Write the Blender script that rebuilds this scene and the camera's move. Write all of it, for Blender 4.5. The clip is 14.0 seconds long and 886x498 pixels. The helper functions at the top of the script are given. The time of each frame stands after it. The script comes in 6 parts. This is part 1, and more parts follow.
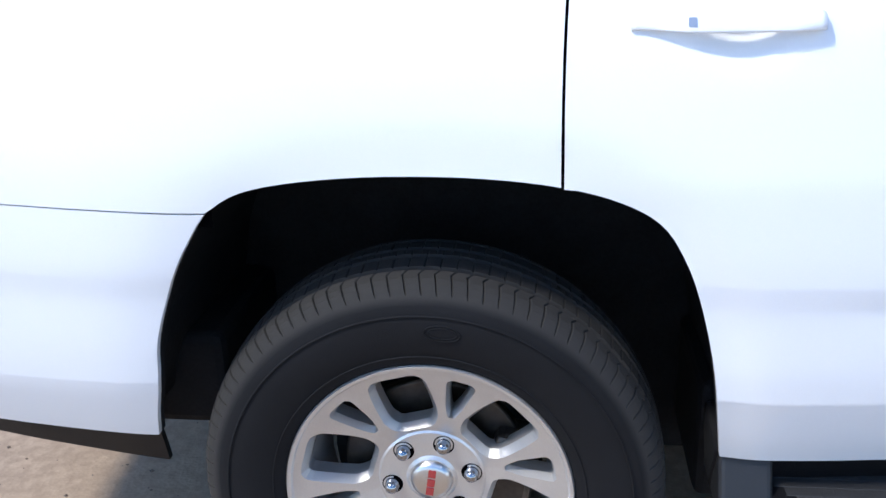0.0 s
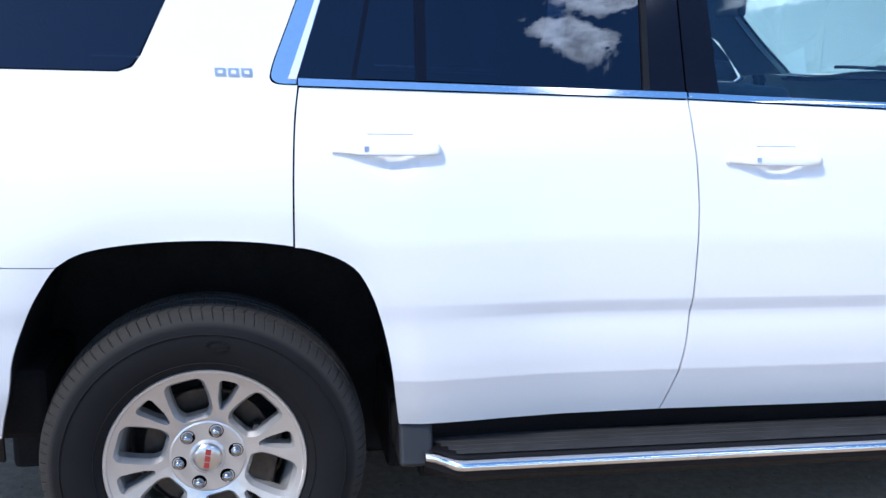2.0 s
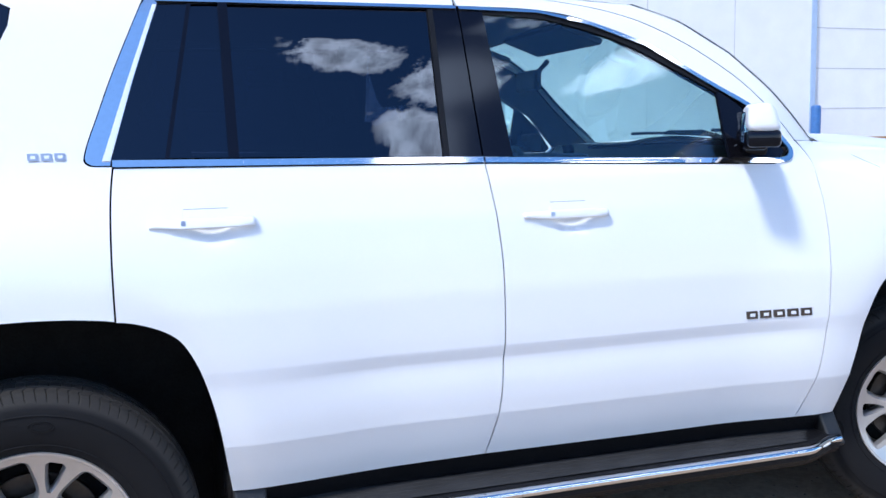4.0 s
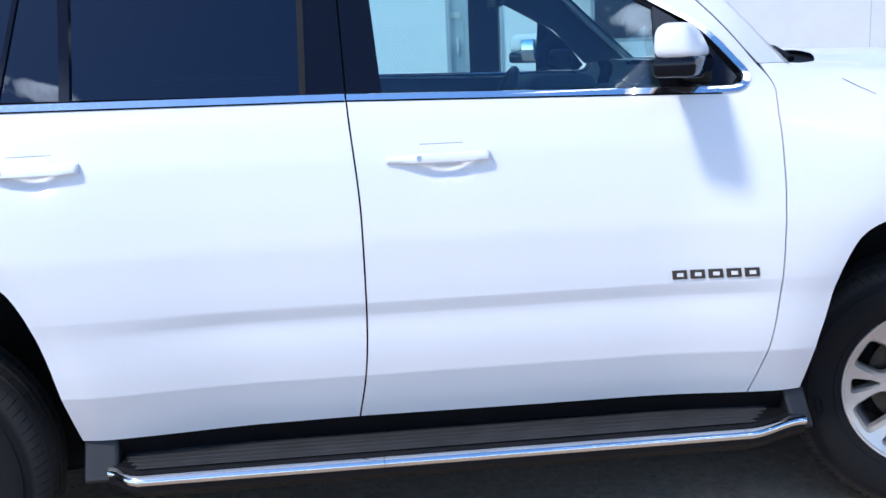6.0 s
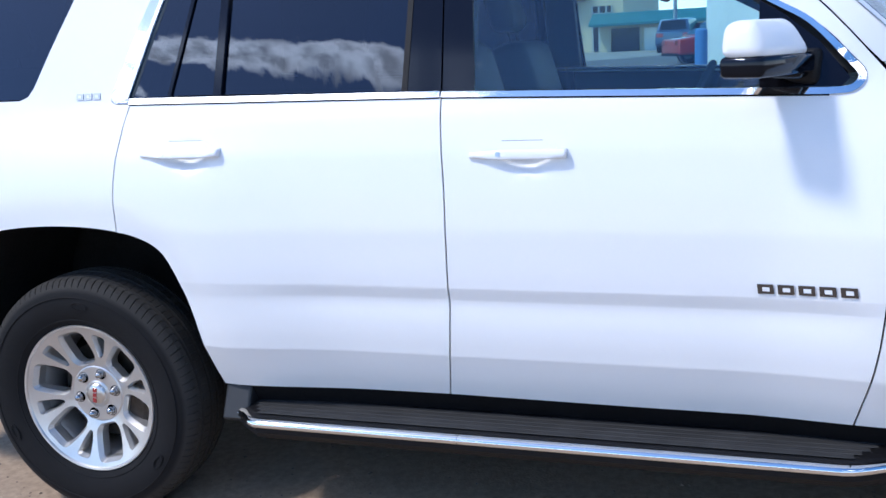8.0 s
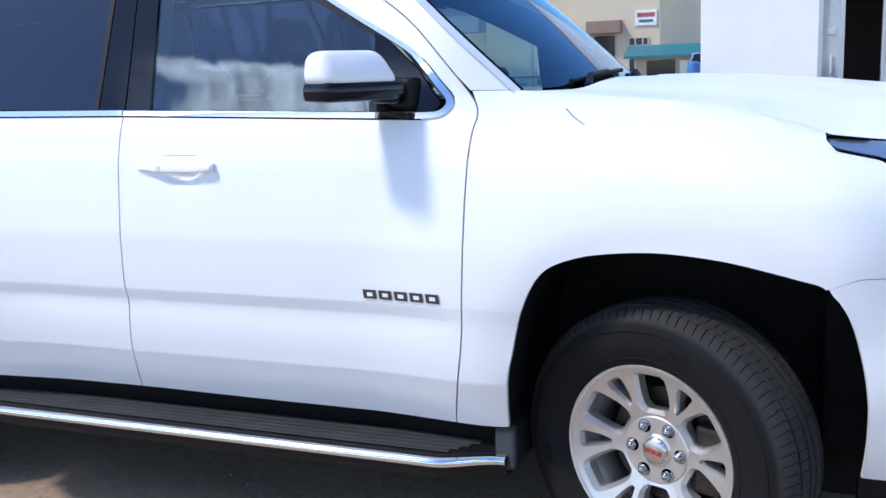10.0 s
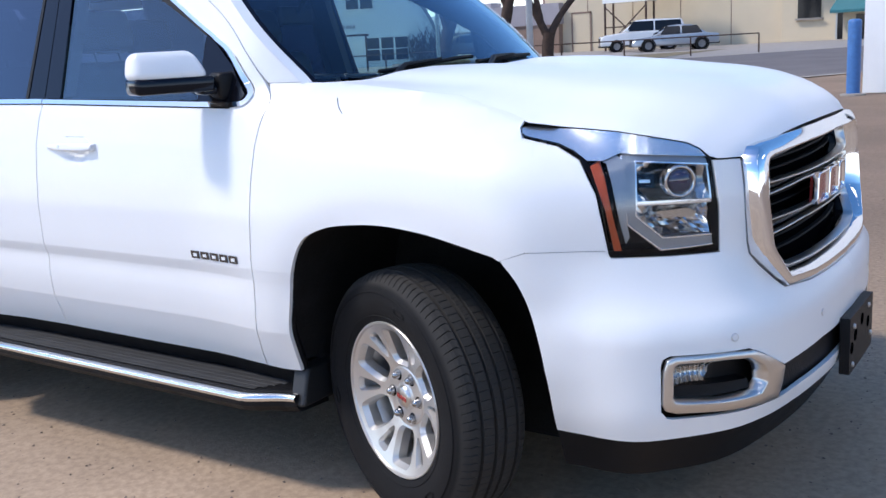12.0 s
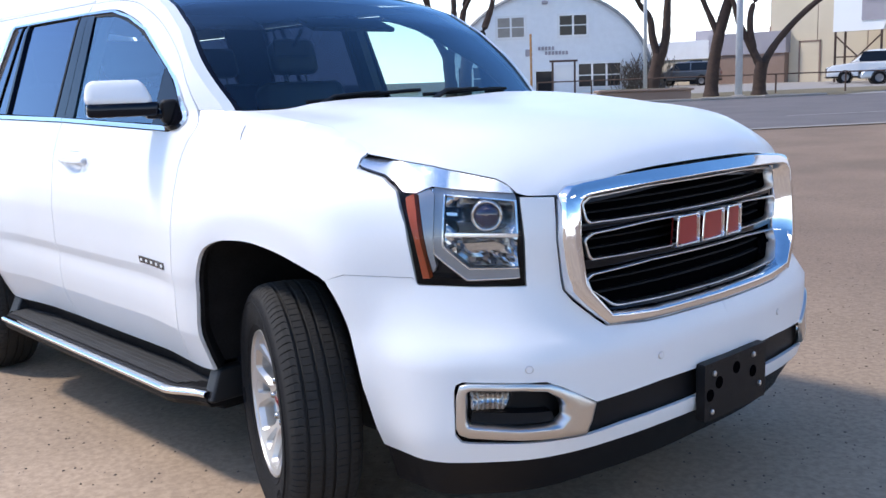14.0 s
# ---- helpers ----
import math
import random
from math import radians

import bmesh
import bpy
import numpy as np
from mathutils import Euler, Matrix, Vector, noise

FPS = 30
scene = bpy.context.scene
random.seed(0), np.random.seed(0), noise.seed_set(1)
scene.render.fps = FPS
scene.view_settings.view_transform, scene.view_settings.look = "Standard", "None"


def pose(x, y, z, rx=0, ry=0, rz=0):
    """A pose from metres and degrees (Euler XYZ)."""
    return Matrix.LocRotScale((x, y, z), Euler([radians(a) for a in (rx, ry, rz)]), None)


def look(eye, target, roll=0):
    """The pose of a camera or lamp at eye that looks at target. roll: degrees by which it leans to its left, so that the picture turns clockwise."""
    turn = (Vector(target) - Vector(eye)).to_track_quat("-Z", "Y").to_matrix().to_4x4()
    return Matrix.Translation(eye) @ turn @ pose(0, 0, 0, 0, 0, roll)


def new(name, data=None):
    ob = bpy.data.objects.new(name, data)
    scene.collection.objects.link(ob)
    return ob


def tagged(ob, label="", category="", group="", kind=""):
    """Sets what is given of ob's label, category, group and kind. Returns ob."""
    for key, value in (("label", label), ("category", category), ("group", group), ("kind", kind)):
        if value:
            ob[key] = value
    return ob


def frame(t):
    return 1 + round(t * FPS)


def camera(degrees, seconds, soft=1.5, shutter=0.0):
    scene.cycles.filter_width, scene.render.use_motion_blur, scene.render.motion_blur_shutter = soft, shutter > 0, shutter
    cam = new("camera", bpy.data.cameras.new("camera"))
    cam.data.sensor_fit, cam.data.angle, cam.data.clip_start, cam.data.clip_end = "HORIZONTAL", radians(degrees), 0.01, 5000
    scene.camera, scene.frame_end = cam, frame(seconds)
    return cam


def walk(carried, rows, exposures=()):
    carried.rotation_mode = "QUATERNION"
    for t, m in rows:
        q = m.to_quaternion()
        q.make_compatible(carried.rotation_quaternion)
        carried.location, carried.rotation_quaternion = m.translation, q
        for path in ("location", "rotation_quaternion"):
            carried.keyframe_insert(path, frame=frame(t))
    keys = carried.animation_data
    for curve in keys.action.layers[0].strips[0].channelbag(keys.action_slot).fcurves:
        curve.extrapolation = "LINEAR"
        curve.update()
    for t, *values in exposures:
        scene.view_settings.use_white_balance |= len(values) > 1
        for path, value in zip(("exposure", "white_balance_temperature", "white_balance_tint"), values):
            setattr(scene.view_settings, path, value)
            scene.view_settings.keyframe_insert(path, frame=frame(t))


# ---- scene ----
cam = camera(49.5, 14.0)
PATH = [
    (0, (0.205, -1.371, 1.407), (-0.013, 0.486, 0.696), -1.5),
    (0.5, (0.131, -1.674, 1.48), (-0.015, 0.248, 0.946), -0.3),
    (1, (0.139, -1.944, 1.494), (0.22, 0.006, 1.057), 0.1),
    (1.5, (0.213, -2.168, 1.488), (0.419, -0.222, 1.075), 0.7),
    (2, (0.164, -2.325, 1.473), (0.52, -0.402, 1.057), 1.7),
    (2.5, (0.104, -2.392, 1.499), (0.545, -0.495, 1.045), 1.7),
    (3, (0.048, -2.428, 1.515), (0.566, -0.548, 1.066), 0.8),
    (3.5, (0.099, -2.474, 1.497), (0.675, -0.591, 1.146), -0.0),
    (4, (0.237, -2.514, 1.422), (0.88, -0.634, 1.193), -1.0),
    (4.2, (0.364, -2.517, 1.526), (0.994, -0.641, 1.235), -0.3),
    (6.3, (1.387, -2.433, 1.462), (1.337, -0.477, 1.048), -3.0),
    (6.5, (1.423, -2.431, 1.424), (1.213, -0.476, 1.058), -3.1),
    (7, (1.538, -2.495, 1.508), (1.056, -0.594, 1.112), -3.7),
    (7.5, (1.888, -2.529, 1.475), (1.27, -0.666, 1.092), -3.2),
    (8, (2.147, -2.463, 1.489), (1.517, -0.61, 1.077), -3.1),
    (8.5, (2.402, -2.456, 1.438), (1.77, -0.593, 1.077), -2.3),
    (9, (2.695, -2.416, 1.432), (2.047, -0.556, 1.081), -1.8),
    (9.2, (2.819, -2.397, 1.431), (2.166, -0.54, 1.078), -1.7),
    (11.3, (4.188, -2.23, 1.461), (3.231, -0.515, 1.084), -3.3),
    (11.5, (4.322, -2.208, 1.474), (3.327, -0.518, 1.08), -3.4),
    (12, (4.63, -2.115, 1.478), (3.531, -0.496, 1.067), -3.2),
    (12.5, (4.886, -1.982, 1.464), (3.686, -0.433, 1.065), -3.0),
    (13, (5.14, -1.832, 1.477), (3.846, -0.359, 1.081), -2.8),
    (13.5, (5.399, -1.684, 1.473), (4.018, -0.285, 1.103), -2.5),
    (14, (5.58, -1.558, 1.466), (4.133, -0.221, 1.123), -2.0),
]
walk(cam, [(t, look(eye, target, roll)) for t, eye, target, roll in PATH], [(0, 0.42, 6150, 10), (3, 0.33, 6020, 11), (7, 0.19, 6010, 12), (9, 0.20, 6040, 12), (11.5, 0.27, 6500, 13), (12.2, 0.22, 6520, 13), (14, 0.35, 6580, 13)])

# ---------------------------------------------------------------- light
SUN_TO = Vector((-0.62, -0.43, 1.0)).normalized()
world = bpy.data.worlds.new("sky")
scene.world = world
world.use_nodes = True
wn, wl = world.node_tree.nodes, world.node_tree.links
wn.clear()
w_out, w_bg = wn.new("ShaderNodeOutputWorld"), wn.new("ShaderNodeBackground")
sky = wn.new("ShaderNodeTexSky")
sky.sky_type, sky.sun_disc = "NISHITA", False
sky.sun_elevation = math.asin(SUN_TO.z)
sky.sun_rotation = math.atan2(SUN_TO.x, SUN_TO.y)
sky.air_density, sky.dust_density, sky.ozone_density = 1.0, 0.7, 4.0
w_bg.inputs["Strength"].default_value = 0.20
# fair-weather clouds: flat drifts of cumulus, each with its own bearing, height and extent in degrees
def w_math(op, a, b=None, c=None):
    m = wn.new("ShaderNodeMath")
    m.operation = op
    for k, v in enumerate((a, b, c)):
        if isinstance(v, (int, float)):
            m.inputs[k].default_value = v
        elif v is not None:
            wl.new(v, m.inputs[k])
    return m.outputs[0]


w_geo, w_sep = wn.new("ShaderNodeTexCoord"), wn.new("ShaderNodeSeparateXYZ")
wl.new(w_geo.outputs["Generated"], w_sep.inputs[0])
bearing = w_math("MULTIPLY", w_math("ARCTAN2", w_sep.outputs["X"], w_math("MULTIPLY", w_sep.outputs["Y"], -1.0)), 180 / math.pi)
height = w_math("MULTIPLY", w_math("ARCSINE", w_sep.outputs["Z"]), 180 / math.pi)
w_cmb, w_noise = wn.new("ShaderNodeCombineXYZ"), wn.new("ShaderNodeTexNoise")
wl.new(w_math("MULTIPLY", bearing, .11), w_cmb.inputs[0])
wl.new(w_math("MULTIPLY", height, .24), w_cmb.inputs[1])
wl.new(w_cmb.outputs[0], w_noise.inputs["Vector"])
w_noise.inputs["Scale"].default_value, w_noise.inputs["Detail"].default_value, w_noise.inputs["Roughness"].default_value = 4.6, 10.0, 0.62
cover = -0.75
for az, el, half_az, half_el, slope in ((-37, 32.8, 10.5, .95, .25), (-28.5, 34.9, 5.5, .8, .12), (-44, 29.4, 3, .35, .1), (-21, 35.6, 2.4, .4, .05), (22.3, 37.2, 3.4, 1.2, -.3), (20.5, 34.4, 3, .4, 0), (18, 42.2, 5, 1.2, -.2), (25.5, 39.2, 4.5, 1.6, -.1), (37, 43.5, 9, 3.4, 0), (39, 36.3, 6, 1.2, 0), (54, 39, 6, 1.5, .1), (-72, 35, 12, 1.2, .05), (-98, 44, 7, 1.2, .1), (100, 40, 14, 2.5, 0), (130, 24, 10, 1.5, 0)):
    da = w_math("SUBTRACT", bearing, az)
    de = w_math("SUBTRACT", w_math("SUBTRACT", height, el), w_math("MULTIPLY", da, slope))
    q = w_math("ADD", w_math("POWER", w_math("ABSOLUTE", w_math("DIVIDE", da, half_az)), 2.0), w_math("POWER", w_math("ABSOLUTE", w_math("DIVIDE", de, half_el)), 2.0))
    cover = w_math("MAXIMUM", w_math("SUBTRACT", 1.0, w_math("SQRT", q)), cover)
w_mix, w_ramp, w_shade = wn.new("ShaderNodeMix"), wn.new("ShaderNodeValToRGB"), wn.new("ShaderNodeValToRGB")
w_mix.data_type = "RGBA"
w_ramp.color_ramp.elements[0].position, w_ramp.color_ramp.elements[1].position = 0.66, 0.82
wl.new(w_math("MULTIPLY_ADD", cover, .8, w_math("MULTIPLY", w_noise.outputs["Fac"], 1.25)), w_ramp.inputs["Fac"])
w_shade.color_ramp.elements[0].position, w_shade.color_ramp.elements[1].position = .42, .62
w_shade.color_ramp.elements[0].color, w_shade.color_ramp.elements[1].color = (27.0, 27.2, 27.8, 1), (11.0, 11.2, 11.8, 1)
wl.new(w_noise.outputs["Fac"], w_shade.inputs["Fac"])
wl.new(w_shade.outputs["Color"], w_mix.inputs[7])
w_haze, w_low = wn.new("ShaderNodeMapRange"), wn.new("ShaderNodeMix")
w_low.data_type = "RGBA"
w_low.inputs[7].default_value = (12.0, 12.4, 13.2, 1)
w_haze.inputs["From Min"].default_value, w_haze.inputs["From Max"].default_value = 0.0, 0.15
w_haze.inputs["To Min"].default_value, w_haze.inputs["To Max"].default_value = 0.75, 0.0
wl.new(w_sep.outputs["Z"], w_haze.inputs["Value"])
wl.new(w_haze.outputs["Result"], w_low.inputs[0])
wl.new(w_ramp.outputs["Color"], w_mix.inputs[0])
w_hue = wn.new("ShaderNodeHueSaturation")
w_hue.inputs["Saturation"].default_value = 1.20
wl.new(sky.outputs["Color"], w_hue.inputs["Color"])
wl.new(w_hue.outputs["Color"], w_low.inputs[6])
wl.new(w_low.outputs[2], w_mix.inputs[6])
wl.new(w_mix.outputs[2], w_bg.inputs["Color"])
wl.new(w_bg.outputs["Background"], w_out.inputs["Surface"])
sun = new("sun", bpy.data.lights.new("sun", "SUN"))
sun.data.energy, sun.data.angle, sun.data.color = 2.75, radians(7.0), (1.0, 0.95, 0.88)
sun.matrix_world = look(SUN_TO * 50, (0, 0, 0))


# ---------------------------------------------------------------- materials
def material(name, colour, rough=0.5, metal=0.0, coat=0.0, vary=0.0, scale=8.0, bump=0.0, bump_scale=60.0, spec=0.5, rough_vary=0.0):
    """A principled surface with variation at two scales and a fine relief."""
    m = bpy.data.materials.new(name)
    m.use_nodes = True
    n, l = m.node_tree.nodes, m.node_tree.links
    b = n["Principled BSDF"]
    b.inputs["Base Color"].default_value = (*colour, 1)
    b.inputs["Roughness"].default_value, b.inputs["Metallic"].default_value = rough, metal
    b.inputs["Coat Weight"].default_value, b.inputs["Coat Roughness"].default_value = coat, 0.03
    b.inputs["Specular IOR Level"].default_value = spec
    if vary or bump or rough_vary:
        co = n.new("ShaderNodeTexCoord")
        big, fine = n.new("ShaderNodeTexNoise"), n.new("ShaderNodeTexNoise")
        big.inputs["Scale"].default_value, big.inputs["Detail"].default_value = scale, 6
        fine.inputs["Scale"].default_value, fine.inputs["Detail"].default_value = bump_scale, 5
        l.new(co.outputs["Object"], big.inputs["Vector"])
        l.new(co.outputs["Object"], fine.inputs["Vector"])
    if vary:
        add, ramp = n.new("ShaderNodeMath"), n.new("ShaderNodeValToRGB")
        add.operation, add.inputs[2].default_value = "MULTIPLY_ADD", 0.0
        add.inputs[1].default_value = 0.5
        half = n.new("ShaderNodeMath")
        half.operation, half.inputs[1].default_value = "MULTIPLY", 0.5
        l.new(big.outputs["Fac"], half.inputs[0])
        l.new(fine.outputs["Fac"], add.inputs[0])
        l.new(half.outputs[0], add.inputs[2])
        e = ramp.color_ramp.elements
        e[0].position, e[1].position = 0.32, 0.68
        e[0].color = (*[c * (1 - vary) for c in colour], 1)
        e[1].color = (*[min(1, c * (1 + vary)) for c in colour], 1)
        l.new(add.outputs[0], ramp.inputs["Fac"])
        l.new(ramp.outputs["Color"], b.inputs["Base Color"])
    if rough_vary:
        mr = n.new("ShaderNodeMapRange")
        mr.inputs["To Min"].default_value, mr.inputs["To Max"].default_value = max(0, rough - rough_vary), min(1, rough + rough_vary)
        l.new(big.outputs["Fac"], mr.inputs["Value"])
        l.new(mr.outputs["Result"], b.inputs["Roughness"])
    if bump:
        bp = n.new("ShaderNodeBump")
        bp.inputs["Strength"].default_value, bp.inputs["Distance"].default_value = bump, 0.004
        l.new(fine.outputs["Fac"], bp.inputs["Height"])
        l.new(bp.outputs["Normal"], b.inputs["Normal"])
    return m


def glass(name, tint, gloss=1.5, rough=0.0, shine_tint=(1, 1, 1)):
    """A thin pane: clear with a tint, mirror-like by the angle, its reflections coloured at will."""
    m = bpy.data.materials.new(name)
    m.use_nodes = True
    n, l = m.node_tree.nodes, m.node_tree.links
    n.clear()
    out, mix = n.new("ShaderNodeOutputMaterial"), n.new("ShaderNodeMixShader")
    clear, shine, edge = n.new("ShaderNodeBsdfTransparent"), n.new("ShaderNodeBsdfGlossy"), n.new("ShaderNodeLayerWeight")
    power, scale = n.new("ShaderNodeMath"), n.new("ShaderNodeMath")
    clear.inputs["Color"].default_value = (*tint, 1)
    shine.inputs["Roughness"].default_value = rough
    shine.inputs["Color"].default_value = (*shine_tint, 1)
    edge.inputs["Blend"].default_value = 0.5
    power.operation, scale.operation = "POWER", "MULTIPLY_ADD"
    low = ((gloss - 1) / (gloss + 1)) ** 2
    power.inputs[1].default_value = 3.3
    scale.inputs[1].default_value, scale.inputs[2].default_value = 1 - low, low
    l.new(edge.outputs["Facing"], power.inputs[0])
    l.new(power.outputs[0], scale.inputs[0])
    l.new(scale.outputs[0], mix.inputs[0])
    l.new(clear.outputs[0], mix.inputs[1])
    l.new(shine.outputs[0], mix.inputs[2])
    l.new(mix.outputs[0], out.inputs["Surface"])
    return m


PAINT = material("white_paint", (0.80, 0.81, 0.82), 0.4, 0, 0.5, 0.015, 3, 0.0, 400)
PAINT.node_tree.nodes["Principled BSDF"].inputs["Coat Roughness"].default_value = 0.16
CHROME = material("chrome", (0.82, 0.83, 0.85), 0.06, 1.0, 0, 0.04, 5)
TRIM_SHINE = material("trim_shine", (0.86, 0.86, 0.87), 0.42, 0.7, 0, 0.03, 9)
SATIN = material("satin_silver", (0.62, 0.61, 0.60), 0.28, 1.0, 0, 0.05, 9, 0.02, 300)
ALLOY = material("alloy_paint", (0.60, 0.59, 0.575), 0.34, 0.75, 0.3, 0.08, 14, 0.03, 500)
BLACK_PLASTIC = material("black_plastic", (0.0065, 0.0065, 0.0078), 0.5, 0, 0, 0.3, 10, 0.25, 600, spec=.22, rough_vary=0.12)
END_GREY = material("grey_plastic", (0.011, 0.0115, 0.013), .5, 0, 0, .2, 12, .2, 400)
GLOSS_BLACK = material("gloss_black", (0.004, 0.004, 0.006), 0.08, 0, 0, 0.2, 6, spec=.32)
# blue of the mirrored sky put into the specular colour
GLOSS_BLACK.node_tree.nodes["Principled BSDF"].inputs["Specular Tint"].default_value = (.62, .76, 1, 1)
RUBBER = material("tyre_rubber", (0.006, 0.006, 0.007), 0.8, 0, 0, 0.3, 9, 0.3, 500, spec=.25)
# tread and shoulder paler: dust, plus the sunlight on them put into the colour
_n, _l = RUBBER.node_tree.nodes, RUBBER.node_tree.links
_co, _sep, _len = _n.new("ShaderNodeTexCoord"), _n.new("ShaderNodeSeparateXYZ"), _n.new("ShaderNodeVectorMath")
_cmb, _rmp, _mx = _n.new("ShaderNodeCombineXYZ"), _n.new("ShaderNodeValToRGB"), _n.new("ShaderNodeMix")
_mx.data_type, _len.operation = "RGBA", "LENGTH"
_l.new(_co.outputs["Object"], _sep.inputs[0])
_l.new(_sep.outputs["X"], _cmb.inputs["X"])
_l.new(_sep.outputs["Z"], _cmb.inputs["Z"])
_l.new(_cmb.outputs[0], _len.inputs[0])
_l.new(_len.outputs["Value"], _rmp.inputs["Fac"])
_e = _rmp.color_ramp.elements
_e[0].position, _e[0].color, _e[1].position, _e[1].color = .376, (0, 0, 0, 1), .388, (1, 1, 1, 1)
_old = _n["Principled BSDF"].inputs["Base Color"].links[0].from_socket
_l.new(_rmp.outputs["Color"], _mx.inputs[0])
_l.new(_old, _mx.inputs[6])
_mx.inputs[7].default_value = (0.030, 0.028, 0.026, 1)
_l.new(_mx.outputs[2], _n["Principled BSDF"].inputs["Base Color"])
LINER = material("wheel_house_liner", (0.011, 0.011, 0.012), 0.8, 0, 0, 0.4, 12, .3, 120, spec=.2)
GRILLE_DARK = material("grille_mesh_black", (.010, .010, .011), .7, spec=.15)
SEAL = material("gap_seal", (0.002, 0.002, 0.0025), 0.9, spec=0)
STEEL = material("brake_steel", (0.06, 0.05, 0.042), 0.45, 0.8, 0, 0.3, 20)
LUG = material("lug_chrome", (0.35, 0.35, 0.36), 0.15, 1.0)
RED = material("badge_red", (0.34, 0.035, 0.035), 0.25, 0.2, 0.6)
AMBER = material("amber_lens", (0.42, 0.055, 0.004), 0.45, 0, 0.1)
CABIN = material("cabin_trim", (0.018, 0.019, 0.022), 0.6, 0, 0, 0.2, 10, 0.2, 200)
CABIN_PALE = material("cabin_headliner", (0.13, 0.125, 0.12), 0.9, 0, 0, 0.1, 10)
SEATING = material("seat_leather", (0.022, 0.023, 0.027), 0.5, 0, 0, 0.2, 8, 0.3, 300)
TREAD_PAD = material("step_pad", (0.022, 0.022, 0.023), 0.7, 0, 0, 0.5, 14, 0.4, 250)
BADGE = material("dark_chrome", (0.16, 0.16, 0.17), 0.12, 1.0)
# reflections tinted blue so the mirrored sky looks deeper; the panes have no coating
GLASS_DARK = glass("privacy_glass", (0.014, 0.020, 0.045), 1.68, shine_tint=(.66, .78, 1))
GLASS_FRONT = glass("front_glass", (0.70, 0.92, 0.92), 1.85, shine_tint=(.66, .82, 1))
GLASS_SHIELD = glass("windscreen_glass", (0.62, 0.78, 0.78), 1.62, shine_tint=(.7, .84, 1))
LAMP_SILVER = material("lamp_silver", (0.80, 0.81, 0.83), 0.2, 0.9, 0.3)
LENS = glass("lamp_lens", (0.93, 0.95, 0.97), 1.3)
REFLECTOR = material("lamp_reflector", (0.78, 0.79, 0.82), 0.16, 1.0, 0, 0, 8, 0.6, 22)
LAMP_CHROME = material("lamp_chrome", (0.56, 0.55, 0.54), 0.16, 1.0, 0, 0.05, 12)
MIRROR = material("mirror_silver", (0.86, 0.87, 0.89), 0.02, 1.0)
BEZEL = material("lamp_bezel_grey", (0.30, 0.32, 0.35), 0.3, 0.7)
PROJECTOR = material("projector_glass", (0.02, 0.015, 0.045), 0.03, 0, 1.0)


# ---------------------------------------------------------------- building helpers
def finish(bm, name, mat, parent=None, label="", smooth_faces=True):
    me = bpy.data.meshes.new(name)
    bm.normal_update()
    bm.to_mesh(me)
    bm.free()
    for m in mat if isinstance(mat, (list, tuple)) else (mat,):
        me.materials.append(m)
    if smooth_faces:
        for p in me.polygons:
            p.use_smooth = True
    ob = new(name, me)
    ob.parent = parent
    if label:
        tagged(ob, label)
    return ob


def part(name, bm, mat, parent=None, label="", smooth_faces=False):
    return finish(bm, name, mat, parent, label, smooth_faces)


def thing(name, label, category, group="", kind="", at=None):
    ob = new(name)
    ob.empty_display_size = 0.1
    if at is not None:
        ob.matrix_world = at
    return tagged(ob, label, category, group, kind)


def box_bm(x0, x1, y0, y1, z0, z1, bevel=0.0, seg=2, bm=None):
    own = bm or bmesh.new()
    r = bmesh.ops.create_cube(own, size=1)["verts"]
    for v in r:
        v.co = Vector((x0 + (v.co.x + 0.5) * (x1 - x0), y0 + (v.co.y + 0.5) * (y1 - y0), z0 + (v.co.z + 0.5) * (z1 - z0)))
    if bevel:
        es = {e for v in r for e in v.link_edges}
        bmesh.ops.bevel(own, geom=list(es), offset=bevel, segments=seg, profile=0.5, affect="EDGES")
    return own


def add_box(bm, x0, x1, y0, y1, z0, z1, bevel=0.0):
    t = box_bm(x0, x1, y0, y1, z0, z1, bevel)
    me = bpy.data.meshes.new("tmp")
    t.to_mesh(me)
    t.free()
    bm.from_mesh(me)
    bpy.data.meshes.remove(me)
    return bm


def tube(bm, points, radius, seg=8, cap=True):
    """A round bar along points, one radius or one for each point."""
    pts = [Vector(p) for p in points]
    rings = []
    for i, p in enumerate(pts):
        d = (pts[min(i + 1, len(pts) - 1)] - pts[max(i - 1, 0)]).normalized()
        up = Vector((0, 0, 1)) if abs(d.z) < 0.9 else Vector((1, 0, 0))
        a = d.cross(up).normalized()
        b = d.cross(a)
        r = radius[i] if isinstance(radius, (list, tuple)) else radius
        rings.append([bm.verts.new(p + a * r * math.cos(k * math.tau / seg) + b * r * math.sin(k * math.tau / seg)) for k in range(seg)])
    for q, w in zip(rings, rings[1:]):
        for k in range(seg):
            bm.faces.new((q[k], q[(k + 1) % seg], w[(k + 1) % seg], w[k]))
    if cap:
        bm.faces.new(rings[0])
        bm.faces.new(rings[-1][::-1])
    bmesh.ops.recalc_face_normals(bm, faces=bm.faces)
    return bm


